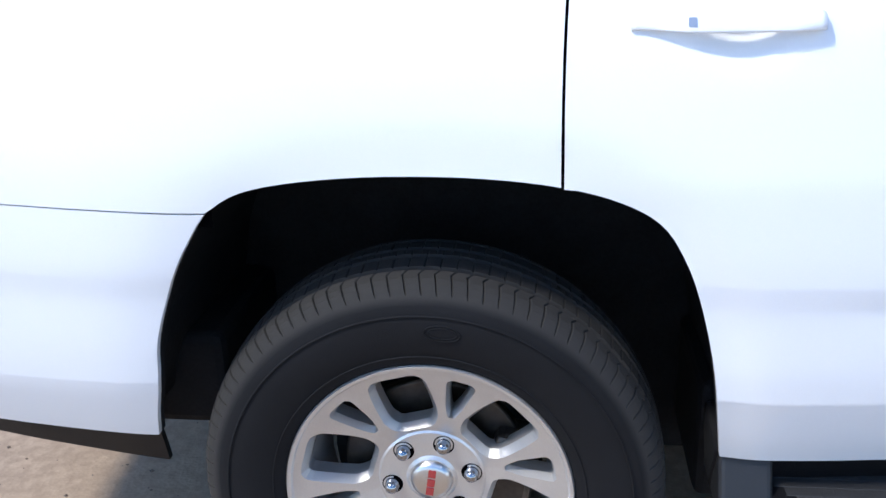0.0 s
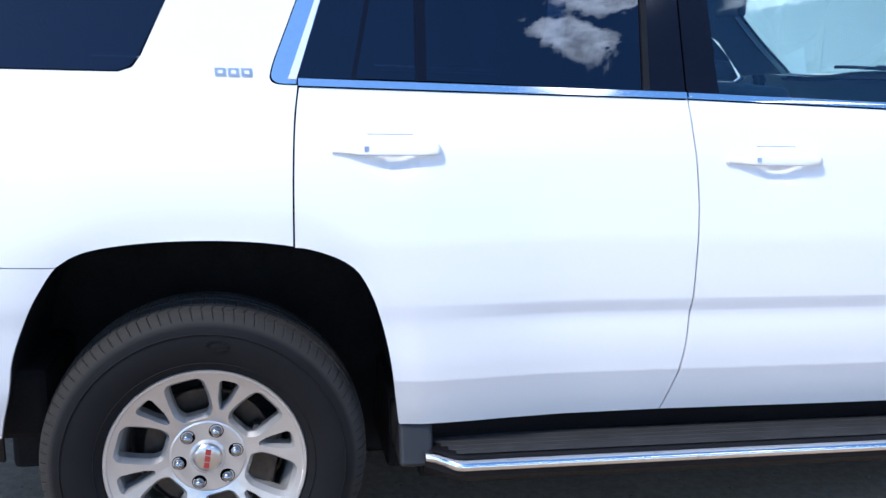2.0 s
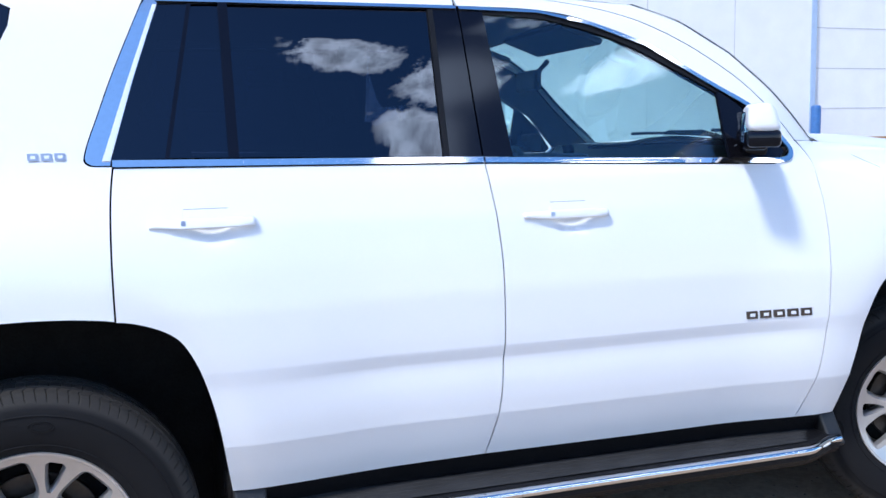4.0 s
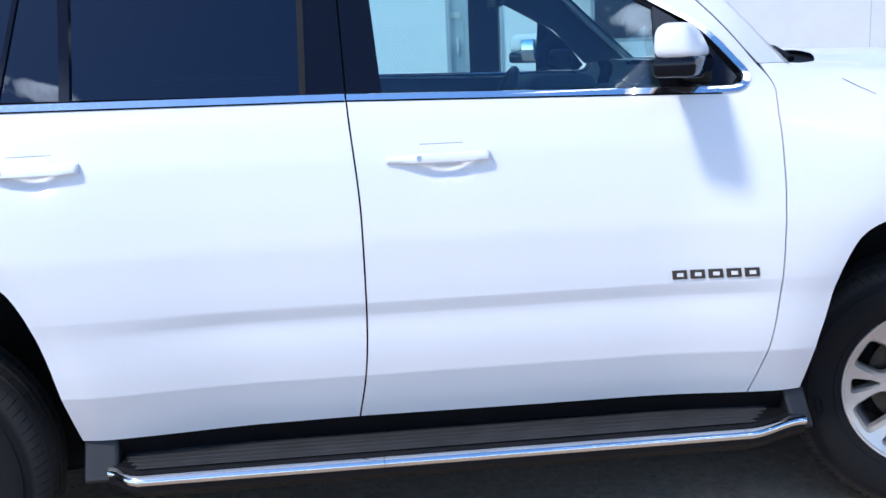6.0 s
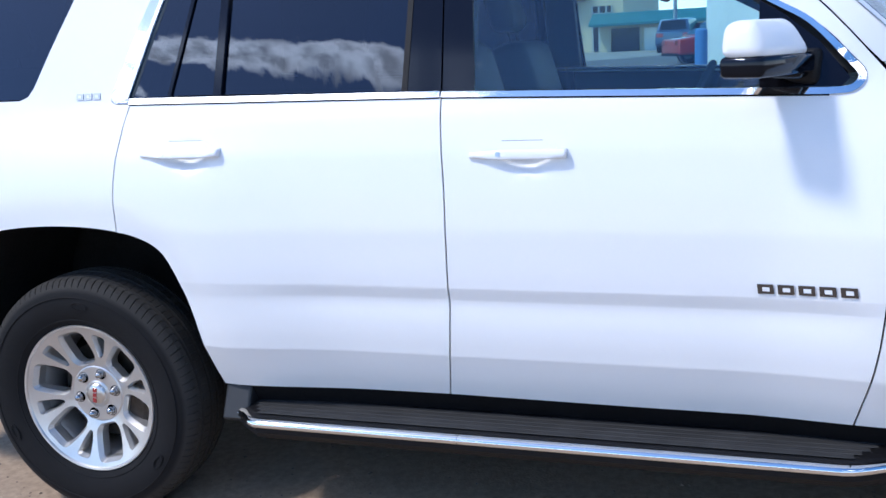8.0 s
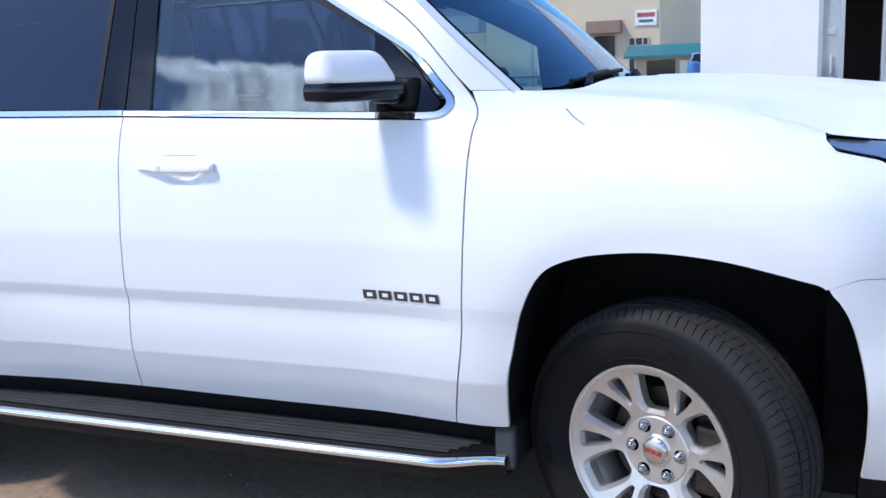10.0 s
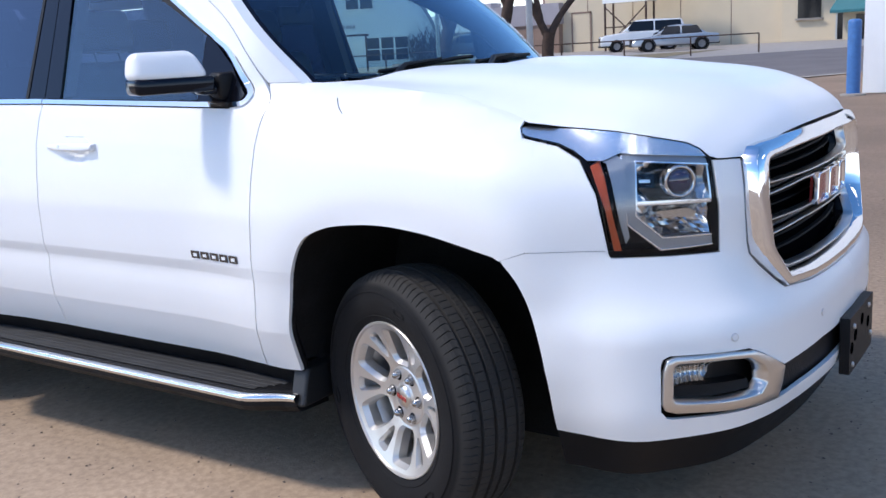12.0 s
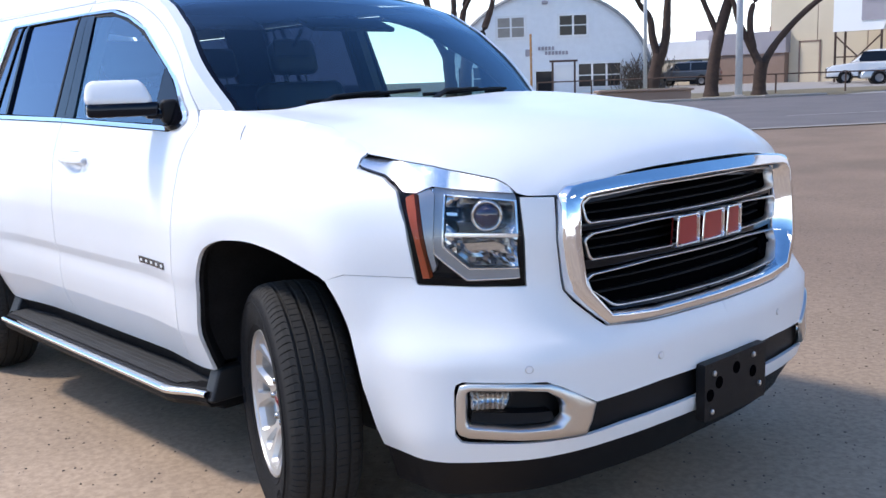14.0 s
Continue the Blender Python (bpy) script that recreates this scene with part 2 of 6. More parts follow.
def lathe(bm, profile, seg=48, axis="y", close=False):
    """Turns (radius, height) pairs round an axis."""
    rings = []
    for r, h in profile:
        ring = []
        for k in range(seg):
            c, s = math.cos(k * math.tau / seg), math.sin(k * math.tau / seg)
            ring.append(bm.verts.new((r * c, h, r * s) if axis == "y" else (r * c, r * s, h)))
        rings.append(ring)
    pairs = list(zip(rings, rings[1:])) + ([(rings[-1], rings[0])] if close else [])
    for a, b in pairs:
        for k in range(seg):
            bm.faces.new((a[k], a[(k + 1) % seg], b[(k + 1) % seg], b[k]))
    return bm


def spline(points, n=8):
    """Points on a smooth line through the given ones."""
    P = [Vector(p) for p in points]
    P = [2 * P[0] - P[1]] + P + [2 * P[-1] - P[-2]]
    out = []
    for i in range(1, len(P) - 2):
        a, b, c, d = P[i - 1:i + 3]
        for k in range(n):
            t = k / n
            out.append(0.5 * (2 * b + (c - a) * t + (2 * a - 5 * b + 4 * c - d) * t * t + (3 * b - a - 3 * c + d) * t ** 3))
    return out + [P[-2]]


def table(tab, v):
    if v <= tab[0][0]:
        return tab[0][1]
    for (a, p), (b, q) in zip(tab, tab[1:]):
        if v <= b:
            return p + (q - p) * (v - a) / (b - a)
    return tab[-1][1]


def ease(a, b, v):
    t = min(1, max(0, (v - a) / (b - a)))
    return t * t * (3 - 2 * t)


def rounded(points, radius, n=4):
    """A closed outline with its corners rounded."""
    P = [Vector(p) for p in points]
    out = []
    for i, p in enumerate(P):
        a, b = P[i - 1] - p, P[(i + 1) % len(P)] - p
        r = radius[i] if isinstance(radius, (list, tuple)) else radius
        r = min(r, a.length * 0.45, b.length * 0.45)
        if r < 0.001:
            out.append(p)
            continue
        q0, q1 = p + a.normalized() * r, p + b.normalized() * r
        for k in range(n + 1):
            t = k / n
            out.append((1 - t) ** 2 * q0 + 2 * t * (1 - t) * p + t * t * q1)
    return out


# ---------------------------------------------------------------- the car's outer surface
# s runs along the side (s = x) and round the nose to the middle; h is the height.
WIDTH = 2.13
PLAN = spline([(3.2, 0), (3.40, .015), (3.56, .055), (3.68, .105), (3.79, .185), (3.90, .295), (3.962, .42), (3.998, .56), (4.022, .70), (4.038, .86), (4.044, WIDTH / 2)], 12)
PLAN_S = [3.2]
for p, q in zip(PLAN, PLAN[1:]):
    PLAN_S.append(PLAN_S[-1] + (q - p).length)
MID = PLAN_S[-1]
PLAN_X, PLAN_Y = [p.x for p in PLAN], [p.y for p in PLAN]
SIDE = [(.28, .20), (.40, .165), (.455, .135), (.52, .105), (.607, .07), (.66, .062), (.773, .055), (.818, .048), (.86, .046), (.98, .047), (1.08, .058), (1.2, .08), (1.3, .116), (1.345, .1395), (1.40, .16), (1.6, .23), (1.8, .30), (1.88, .36)]
NOSE = [(.26, .10), (.36, .06), (.42, .02), (.49, 0), (.72, 0), (.76, .025), (.80, .05), (.90, .085), (1.05, .085), (1.15, .105), (1.25, .15)]
TOP = [(2.4, 1.40), (2.72, 1.375), (3.1, 1.335), (3.37, 1.272), (3.6, 1.222), (3.8, 1.178), (4.0, 1.152), (5, 1.165)]
SIDE_H, SIDE_D = [p[0] for p in SIDE], [p[1] for p in SIDE]
HANDLES = ((.319, 1.203), (1.376, 1.183))
CREASES = (.607, .612, .777, .782, .813, .818)


def plan(s):
    if s <= 3.2:
        return s, 0.0, 0.0, -1.0
    far = s > MID
    s = 2 * MID - s if far else s
    x, y = float(np.interp(s, PLAN_S, PLAN_X)), float(np.interp(s, PLAN_S, PLAN_Y))
    a, b = max(3.2, s - 0.02), min(MID, s + 0.02)
    dx = float(np.interp(b, PLAN_S, PLAN_X) - np.interp(a, PLAN_S, PLAN_X))
    dy = float(np.interp(b, PLAN_S, PLAN_Y) - np.interp(a, PLAN_S, PLAN_Y))
    k = math.hypot(dx, dy)
    nx, ny = dy / k, -dx / k
    return (x, WIDTH - y, nx, -ny) if far else (x, y, nx, ny)


def shoulder(s):
    return table(TOP, min(s, 2 * MID - s))


def arch_at(s, h, cx, a, b):
    return (abs(s - cx) ** 2.7 / a ** 2.7 + max(0, h - 0.45) ** 2.7 / b ** 2.7) ** (1 / 2.7)


def depth(s, h, scoop=True):
    s = min(s, 2 * MID - s)
    d = float(np.interp(h, SIDE_H, SIDE_D))
    # channel pressed along the doors
    if .70 < h < .818:
        d += .0065 * ease(.55, .95, s) * ease(2.47, 2.30, s) * (ease(.818, .775, h) if h > .775 else ease(.70, .775, h))
    if s > 2.3:
        e = min(1, max(0, 1 - (shoulder(s) - h) / 0.17))
        d += 0.13 * e * e * ease(2.3, 2.7, s)
    if s > 3.3:
        w = ease(3.35, 3.78, s)
        d = d * (1 - w) + table(NOSE, h) * w
    if s < -0.75:
        d += 0.10 * ((-0.75 - s) / 0.45) ** 2
    if s < 3.62:
        rho = min(arch_at(s, h, 0.022, 0.47, 0.545), arch_at(s, h, 3.0, 0.44, 0.535))
        d += (0.009 * (1 - ease(1.0, 1.17, rho)) - 0.034 * (1 - ease(1.12, 2.1, rho)) * ease(1.385, 1.10, h)) * ease(3.62, 3.30, s)
    # scoops behind the door handles
    for x, h0 in HANDLES:
        q = ((s - x - .160) / .068) ** 2 + ((h - h0 + .010) / .036) ** 2
        if q < 1 and scoop:
            d += .024 * (1 - q) ** .8
    return d


def skin(s, h, inward=0.0, scoop=True):
    x, y, nx, ny = plan(s)
    d = depth(s, h, scoop) + inward
    x -= nx * d
    return Vector((x, y - ny * d, h))


def other_side(p):
    return Vector((p[0], WIDTH - p[1], p[2]))


def sheet(outline, where, step=0.05, thick=0.015, far_side=False, cuts=()):
    """A flat outline cut into a fine grid, laid on a surface by where(a, b, inward), with a turned-in rim."""
    bm = bmesh.new()
    P = [Vector((p[0], p[1], 0)) for p in outline]
    P = [p for i, p in enumerate(P) if (p - P[i - 1]).length > 1e-4]
    bm.faces.new([bm.verts.new(p) for p in P])
    for ax in (0, 1):
        lo, hi = min(p[ax] for p in P), max(p[ax] for p in P)
        st = step[ax] if isinstance(step, (tuple, list)) else step
        n = max(2, math.ceil((hi - lo) / st))
        for k in range(1, n):
            c, nv = Vector((0, 0, 0)), Vector((0, 0, 0))
            c[ax], nv[ax] = lo + (hi - lo) * k / n, 1
            bmesh.ops.bisect_plane(bm, geom=bm.verts[:] + bm.edges[:] + bm.faces[:], plane_co=c, plane_no=nv, dist=1e-5)
    for c in cuts:
        if min(p.y for p in P) < c < max(p.y for p in P):
            bmesh.ops.bisect_plane(bm, geom=bm.verts[:] + bm.edges[:] + bm.faces[:], plane_co=(0, c, 0), plane_no=(0, 1, 0), dist=1e-5)
    rim = [e for e in bm.edges if e.is_boundary]
    flat = {v: (v.co.x, v.co.y) for v in bm.verts}
    if thick:
        r = bmesh.ops.extrude_edge_only(bm, edges=rim)["geom"]
        grown = {v for v in r if isinstance(v, bmesh.types.BMVert)}
        for v in grown:
            flat[v] = (v.co.x, v.co.y)
    else:
        grown = set()
    for v, (a, b) in flat.items():
        p = where(a, b, thick if v in grown else 0.0)
        v.co = other_side(p) if far_side else p
    bmesh.ops.recalc_face_normals(bm, faces=bm.faces)
    for e in bm.edges:
        e.smooth = not (thick and e.calc_face_angle(0) > 0.6)
    return bm


def on_skin(offset=0.0):
    return lambda a, b, inward: skin(a, b, offset + inward)


def skin_part(name, outline, mat, parent, label="", offset=0.0, step=0.05, thick=0.015, both=True, cuts=()):
    """A body part on the car's skin, and its twin on the far side."""
    ob = finish(sheet(outline, on_skin(offset), step, thick, False, cuts), name, mat, parent, label)
    if both:
        finish(sheet(outline, on_skin(offset), step, thick, True, cuts), name, mat, parent, label)
    return ob


# ---------------------------------------------------------------- the car
car = thing("suv", "large white sport utility vehicle parked on a sandy lot", "car")
ARCH_R = [(-.503, .47), (-.488, .53), (-.465, .609), (-.449, .701), (-.408, .809), (-.369, .881), (-.335, .927), (-.277, .962), (-.178, .981), (-.045, .990), (.102, .988), (.224, .975), (.313, .952), (.373, .919), (.409, .869), (.439, .797), (.469, .686), (.494, .54), (.507, .463)]
ARCH_F = [(2.538, .465), (2.556, .62), (2.572, .69), (2.603, .815), (2.660, .922), (2.75, .967), (2.86, .984), (2.98, .987), (3.131, .970), (3.289, .933), (3.351, .912), (3.409, .839), (3.449, .716), (3.471, .578), (3.48, .41)]
GAP_R = [(.225, .975), (.224, 1.103), (.226, 1.21), (.231, 1.294), (.240, 1.362)]
GAP_B = [(1.265, .467), (1.288, .60), (1.300, .75), (1.302, 1.0), (1.298, 1.124), (1.284, 1.29), (1.280, 1.352)]
GAP_F = [(2.382, .463), (2.43, .70), (2.447, .98), (2.450, 1.257), (2.456, 1.335), (2.415, 1.398), (2.262, 1.567), (2.13, 1.667), (1.97, 1.755), (1.78, 1.82), (1.55, 1.855), (1.26, 1.865)]
CHROME_OUT = [(1.264, 1.8255), (1.533, 1.8195), (1.716, 1.7825), (1.902, 1.7135), (2.084, 1.5985), (2.261, 1.507), (2.355, 1.415), (2.387, 1.376), (2.380, 1.348), (2.355, 1.330), (2.31, 1.3225)]
S2 = lambda pts, n=4: [(p.x, p.y) for p in spline([(a, b, 0) for a, b in pts], n)]
shift = lambda pts, dx=0.0, dz=0.0: [(a + dx, b + dz) for a, b in pts]
arch_r, arch_f = S2(ARCH_R), S2(ARCH_F)
gap_r, gap_b, gap_f, chrome_out = S2(GAP_R), S2(GAP_B), S2(GAP_F), S2(CHROME_OUT)
G = 0.0025  # half a panel gap

ar_seam = min(range(len(arch_r)), key=lambda i: abs(arch_r[i][0] + .335) + abs(arch_r[i][1] - .927))
ar_door = min(range(len(arch_r)), key=lambda i: abs(arch_r[i][0] - .224) + abs(arch_r[i][1] - .975))
af_seam = min(range(len(arch_f)), key=lambda i: abs(arch_f[i][0] - 3.351) + abs(arch_f[i][1] - .912))

# rear edge of the pillar trim, curved, with a round lower corner
TRIM_OUT = S2([(.205, 1.3625), (.184, 1.364), (.171, 1.373), (.169, 1.388), (.180, 1.427), (.206, 1.495), (.2425, 1.591), (.290, 1.7035), (.342, 1.821)])
quarter = skin_part("quarter_panel", [(-1.2, .951), (-.693, .9373), (-.337, .9285)] + arch_r[ar_seam + 1:ar_door] + shift(gap_r, -G) + TRIM_OUT + [(.356, 1.868), (-1.15, 1.868), (-1.15, 1.80), (-.03, 1.80), (.008, 1.782), (.0, 1.735), (-.088, 1.55), (-.142, 1.425), (-.162, 1.397), (-.195, 1.385), (-1.2, 1.385)], PAINT, car, step=.045, cuts=CREASES)
rear_bumper = skin_part("rear_bumper", [(-1.2, .9485), (-.693, .9347), (-.338, .9255)] + arch_r[ar_seam - 1::-1] + [(-.828, .478), (-1.2, .51)], PAINT, car, step=.05, cuts=CREASES)
skin_part("bumper_valance", [(-.503, .468), (-.512, .385), (-.853, .425), (-1.2, .45), (-1.2, .513), (-.828, .481)], BLACK_PLASTIC, car, "black plastic lower bumper edge", offset=.008)

rear_door = skin_part("rear_door", [(gap_r[0][0] + G, .972)] + [p for p in arch_r[ar_door + 1:]] + [(.60, .463), (.90, .463)] + shift(gap_b, -G) + shift(gap_r[::-1], G)[:-1], PAINT, car, step=.02, cuts=CREASES)
front_door = skin_part("front_door", shift(gap_b[::-1], G) + [(1.8, .463)] + shift(gap_f, -G) + chrome_out + [(1.9, 1.333)], PAINT, car, step=.02, cuts=CREASES)
skin_part("rear_door_frame", [(.364, 1.868), (.350, 1.823), (.60, 1.825), (1.252, 1.8265), (1.252, 1.868)], PAINT, car, step=.06)
skin_part("fender", shift(gap_f[:18], G) + [(2.430, 1.3935), (2.533, 1.391), (2.72, 1.377), (3.1, 1.337), (3.30, 1.287), (3.356, 1.269), (3.356, 1.250), (3.381, 1.224), (3.50, 1.202), (3.568, 1.167), (3.618, 1.08), (3.654, .920), (3.643, .9335), (3.427, .9365)] + arch_f[af_seam::-1] + [(2.46, .463)], PAINT, car, step=.045, cuts=CREASES)
# pillar between door frame and windscreen, and the roof's side rail
SHIELD_EDGE = [(0, 2.533, 1.385), (.15, 2.445, 1.468), (.33, 2.345, 1.562), (.58, 2.205, 1.688), (.82, 2.04, 1.788), (1, 1.88, 1.845)]
skin_part("front_pillar", shift(gap_f[21:], .0018, .0018)[::-1] + [(2.425, 1.3955), (2.534, 1.3925)] + [(a, b) for _, a, b in SHIELD_EDGE[1:]] + [(1.26, 1.882)], PAINT, car, step=.04)
skin_part("roof_rail_panel", [(-1.15, 1.871), (1.25, 1.871), (1.25, 1.884), (-1.15, 1.898)], PAINT, car, step=.08)

# dark backing right behind the panel gaps
skin_part("door_seal", [(.20, 1.0), (.27, 1.0), (.285, 1.37), (.21, 1.37)], SEAL, car, offset=.013, thick=0)
skin_part("door_seal", [(1.23, .47), (1.31, .47), (1.345, 1.0), (1.32, 1.345), (1.24, 1.35), (1.26, 1.0)], SEAL, car, offset=.013, thick=0)
skin_part("door_seal", shift(gap_f, .03) + shift(gap_f[::-1], -.025), SEAL, car, offset=.013, thick=0)
skin_part("bumper_seal", [(-1.2, .935), (-.693, .915), (-.33, .90), (-.33, .945), (-.693, .955), (-1.2, .97)], SEAL, car, offset=.013, thick=0)
skin_part("bumper_seal", [(3.365, .895), (3.43, .915), (3.645, .912), (3.645, .952), (3.43, .955), (3.365, .935)], SEAL, car, offset=.013, thick=0)
skin_part("rocker_panel", [(.505, .461), (2.54, .465), (2.54, .36), (.505, .36)], BLACK_PLASTIC, car, "black plastic sill cover", offset=.012)

# roof and bonnet
def grid_on(x0, x1, nx, ny, where):
    bm = bmesh.new()
    rows = [[bm.verts.new(where(x0 + (x1 - x0) * i / nx, j / ny)) for j in range(ny + 1)] for i in range(nx + 1)]
    for a, b in zip(rows, rows[1:]):
        for j in range(ny):
            bm.faces.new((a[j], a[j + 1], b[j + 1], b[j]))
    return bm


def roof_at(x, v):
    e = skin(x, table([(-1.15, 1.898), (1.25, 1.884), (1.6, 1.866), (1.88, 1.845)], x))
    y = e.y + (WIDTH - 2 * e.y) * v
    return Vector((x + .09 * ease(1.2, 1.88, x) * (1 - (2 * v - 1) ** 2), y, e.z + .045 * (1 - abs(2 * v - 1) ** 2.4)))


part("roof", grid_on(-1.15, 1.88, 32, 20, roof_at), PAINT, car, smooth_faces=True)
HOOD_MID = [(2.35, 1.400), (2.9, 1.403), (3.05, 1.400), (3.35, 1.378), (3.55, 1.355), (3.70, 1.332), (3.80, 1.307), (3.87, 1.278), (3.92, 1.242), (3.945, 1.205)]
HOOD_EDGE = [(2.53, 1.389), (2.72, 1.374), (3.1, 1.334), (3.30, 1.284), (3.37, 1.262), (3.5, 1.2505), (3.695, 1.2380), (3.8, 1.2220), (3.913, 1.20), (3.96, 1.18), (3.993, 1.154), (4.13, 1.148)]


def hood_at(a, b, inward):
    """a: along, b: -1 to 1 across; the front edge is bowed like the nose."""
    k = abs(b)
    s_edge = 2.55 + a * (4.128 - 2.55)
    e = skin(s_edge, table(HOOD_EDGE, s_edge))
    xm = 2.745 + a * (3.945 - 2.745)
    x = xm + (e.x - xm) * k ** (2.6 + 3.4 * ease(.4, 0, a))
    y = WIDTH / 2 - (WIDTH / 2 - e.y) * k
    zm = table(HOOD_MID, xm)
    rear = ease(.45, 0, a)
    rise = (1 - k ** 3.1) * (1 - rear) + ease(.88, .45, k) * rear
    z = e.z + (zm - e.z) * rise + .014 * ease(.86, .68, k) * ease(1.0, .7, a) - .014 * ease(.5, .0, k) * ease(1.0, .7, a)
    y = y if b < 0 else WIDTH - y
    return Vector((x, y, z - inward))


for far in (False, True):
    bm = bmesh.new()
    rows = []
    for s_ in np.linspace(2.46, 2.74, 8):
        e = skin(s_, table(HOOD_EDGE, max(2.53, s_)) - .004)
        row = [Vector((e.x, e.y + (.36 - e.y) * v, e.z - .004 * v)) for v in (0, .25, .5, .75, 1)]
        rows.append([bm.verts.new(other_side(p) if far else p) for p in row])
    for a, b in zip(rows, rows[1:]):
        for j in range(4):
            bm.faces.new((a[j], a[j + 1], b[j + 1], b[j]))
    bmesh.ops.recalc_face_normals(bm, faces=bm.faces)
    finish(bm, "cowl_corner", PAINT, car)
part("bonnet", grid_on(0, 1, 44, 56, lambda a, v: hood_at(a, 2 * v - 1, 0)), PAINT, car, smooth_faces=True)


# short end of the bonnet's shut line on the fender
skin_part("shut_line", [(2.684, 1.340), (2.714, 1.318), (2.752, 1.296), (2.7525, 1.2972), (2.715, 1.3194), (2.685, 1.3414)], SEAL, car, offset=-.0015, thick=0, step=.02)


# windscreen
def shield_at(a, v):
    b = 2 * v - 1
    q = min(1, max(0, a))
    e = skin(table([(t, s_) for t, s_, _ in SHIELD_EDGE], q), table([(t, h) for t, _, h in SHIELD_EDGE], q))
    e += Vector((.6, 0, -.5)) * max(0, -a)
    y = e.y + (WIDTH - 2 * e.y) * v
    c = 1 - b * b
    return Vector((e.x + (.16 - .075 * a) * c, y, e.z + (.022 + .023 * a) * c + .01 * math.sin(q * math.pi) * c))


windscreen = part("windscreen", grid_on(0, 1, 16, 24, shield_at), GLASS_SHIELD, car, "tinted windscreen with a dark border", True)
for v, w_ in ((-.004, .018), (1.004, .982)):
    bm = bmesh.new()
    q = [bm.verts.new(shield_at(a / 24, v) + Vector((.002, 0, .004))) for a in range(25)]
    w = [bm.verts.new(shield_at(a / 24, w_) + Vector((.002, 0, .005))) for a in range(25)]
    for i in range(24):
        bm.faces.new((q[i], q[i + 1], w[i + 1], w[i]))
    part("pillar_face", bm, PAINT, car, smooth_faces=True)
for v, w_ in ((.018, .030), (.982, .970)):
    bm = bmesh.new()
    q = [bm.verts.new(shield_at(a / 24, v) + Vector((0, 0, .002))) for a in range(25)]
    w = [bm.verts.new(shield_at(a / 24, w_) + Vector((0, 0, .003))) for a in range(25)]
    for i in range(24):
        bm.faces.new((q[i], q[i + 1], w[i + 1], w[i]))
    part("windscreen_border", bm, GLOSS_BLACK, car)
bm = bmesh.new()
for a0, a1 in ((.955, 1.0),):
    q = [bm.verts.new(shield_at(a0, k / 24) + Vector((0, 0, .003))) for k in range(25)]
    w = [bm.verts.new(shield_at(a1, k / 24) + Vector((0, 0, .003))) for k in range(25)]
    for i in range(24):
        bm.faces.new((q[i], q[i + 1], w[i + 1], w[i]))
part("windscreen_header", bm, GLOSS_BLACK, car)
# cowl and wipers
def cowl_at(a, v):
    p, q = shield_at(0, v), hood_at(0, 2 * v - 1, 0)
    return p.lerp(q, a) + Vector((0, 0, -.02 - .012 * math.sin(a * math.pi)))


part("cowl", grid_on(-.1, 1.25, 4, 20, cowl_at), BLACK_PLASTIC, car, smooth_faces=True)
for y0, y1, lift in ((.36, 1.02, .02), (1.02, 1.74, .02)):
    bm = bmesh.new()
    pts = [shield_at(.004 + .03 * ease(0, 1, k / 10), (y0 + (y1 - y0) * k / 10) / WIDTH) + Vector((.006, 0, .009)) for k in range(11)]
    tube(bm, pts, .008, 6)
    tube(bm, [shield_at(-.03, (y0 + .02) / WIDTH) + Vector((.03, 0, .008)), pts[2] + Vector((.012, 0, .010)), pts[6] + Vector((.003, 0, .008))], [.012, .010, .006], 8)
    part("wiper", bm, BLACK_PLASTIC, car)

# side glass, pillars, chrome
skin_part("quarter_window", [(-1.02, 1.389), (-.196, 1.389), (-.166, 1.401), (-.147, 1.427), (-.092, 1.551), (-.003, 1.735), (.004, 1.780), (-.03, 1.796), (-1.02, 1.796)], GLASS_DARK, quarter, "dark privacy glass", offset=.006, thick=.004)
skin_part("rear_pillar_trim", [(-1.2, 1.384), (-1.02, 1.384), (-1.02, 1.80), (-1.2, 1.80)], GLOSS_BLACK, car, offset=.004)
skin_part("door_window", [(.384, 1.382), (.542, 1.380), (.545, 1.810), (.470, 1.808)], GLASS_DARK, rear_door, "dark privacy glass", offset=.012, thick=.003)
skin_part("door_window", [(.565, 1.380), (1.158, 1.368), (1.166, 1.812), (.567, 1.814)], GLASS_DARK, rear_door, "dark privacy glass", offset=.012, thick=.003)
skin_part("corner_window", [(.238, 1.381), (.374, 1.381), (.462, 1.808), (.380, 1.808), (.303, 1.591)], GLASS_DARK, rear_door, "dark privacy glass", offset=.007, thick=.003)
skin_part("window_divider", [(.372, 1.380), (.384, 1.380), (.471, 1.811), (.459, 1.811)], GLOSS_BLACK, rear_door, offset=.004, thick=.012)
skin_part("window_divider", [(.540, 1.379), (.567, 1.379), (.569, 1.815), (.543, 1.814)], GLOSS_BLACK, rear_door, offset=-.002, thick=.018)
skin_part("window_divider", [(1.158, 1.368), (1.175, 1.368), (1.182, 1.814), (1.166, 1.814)], BLACK_PLASTIC, rear_door, offset=.002, thick=.014)
skin_part("pillar_cover", [(1.175, 1.367), (1.2765, 1.366), (1.262, 1.815), (1.182, 1.814)], GLOSS_BLACK, rear_door, "gloss black pillar cover", offset=.005, thick=.012)
skin_part("pillar_cover", [(1.282, 1.366), (1.375, 1.364), (1.343, 1.806), (1.2665, 1.815)], GLOSS_BLACK, front_door, "gloss black pillar cover", offset=.005, thick=.012)
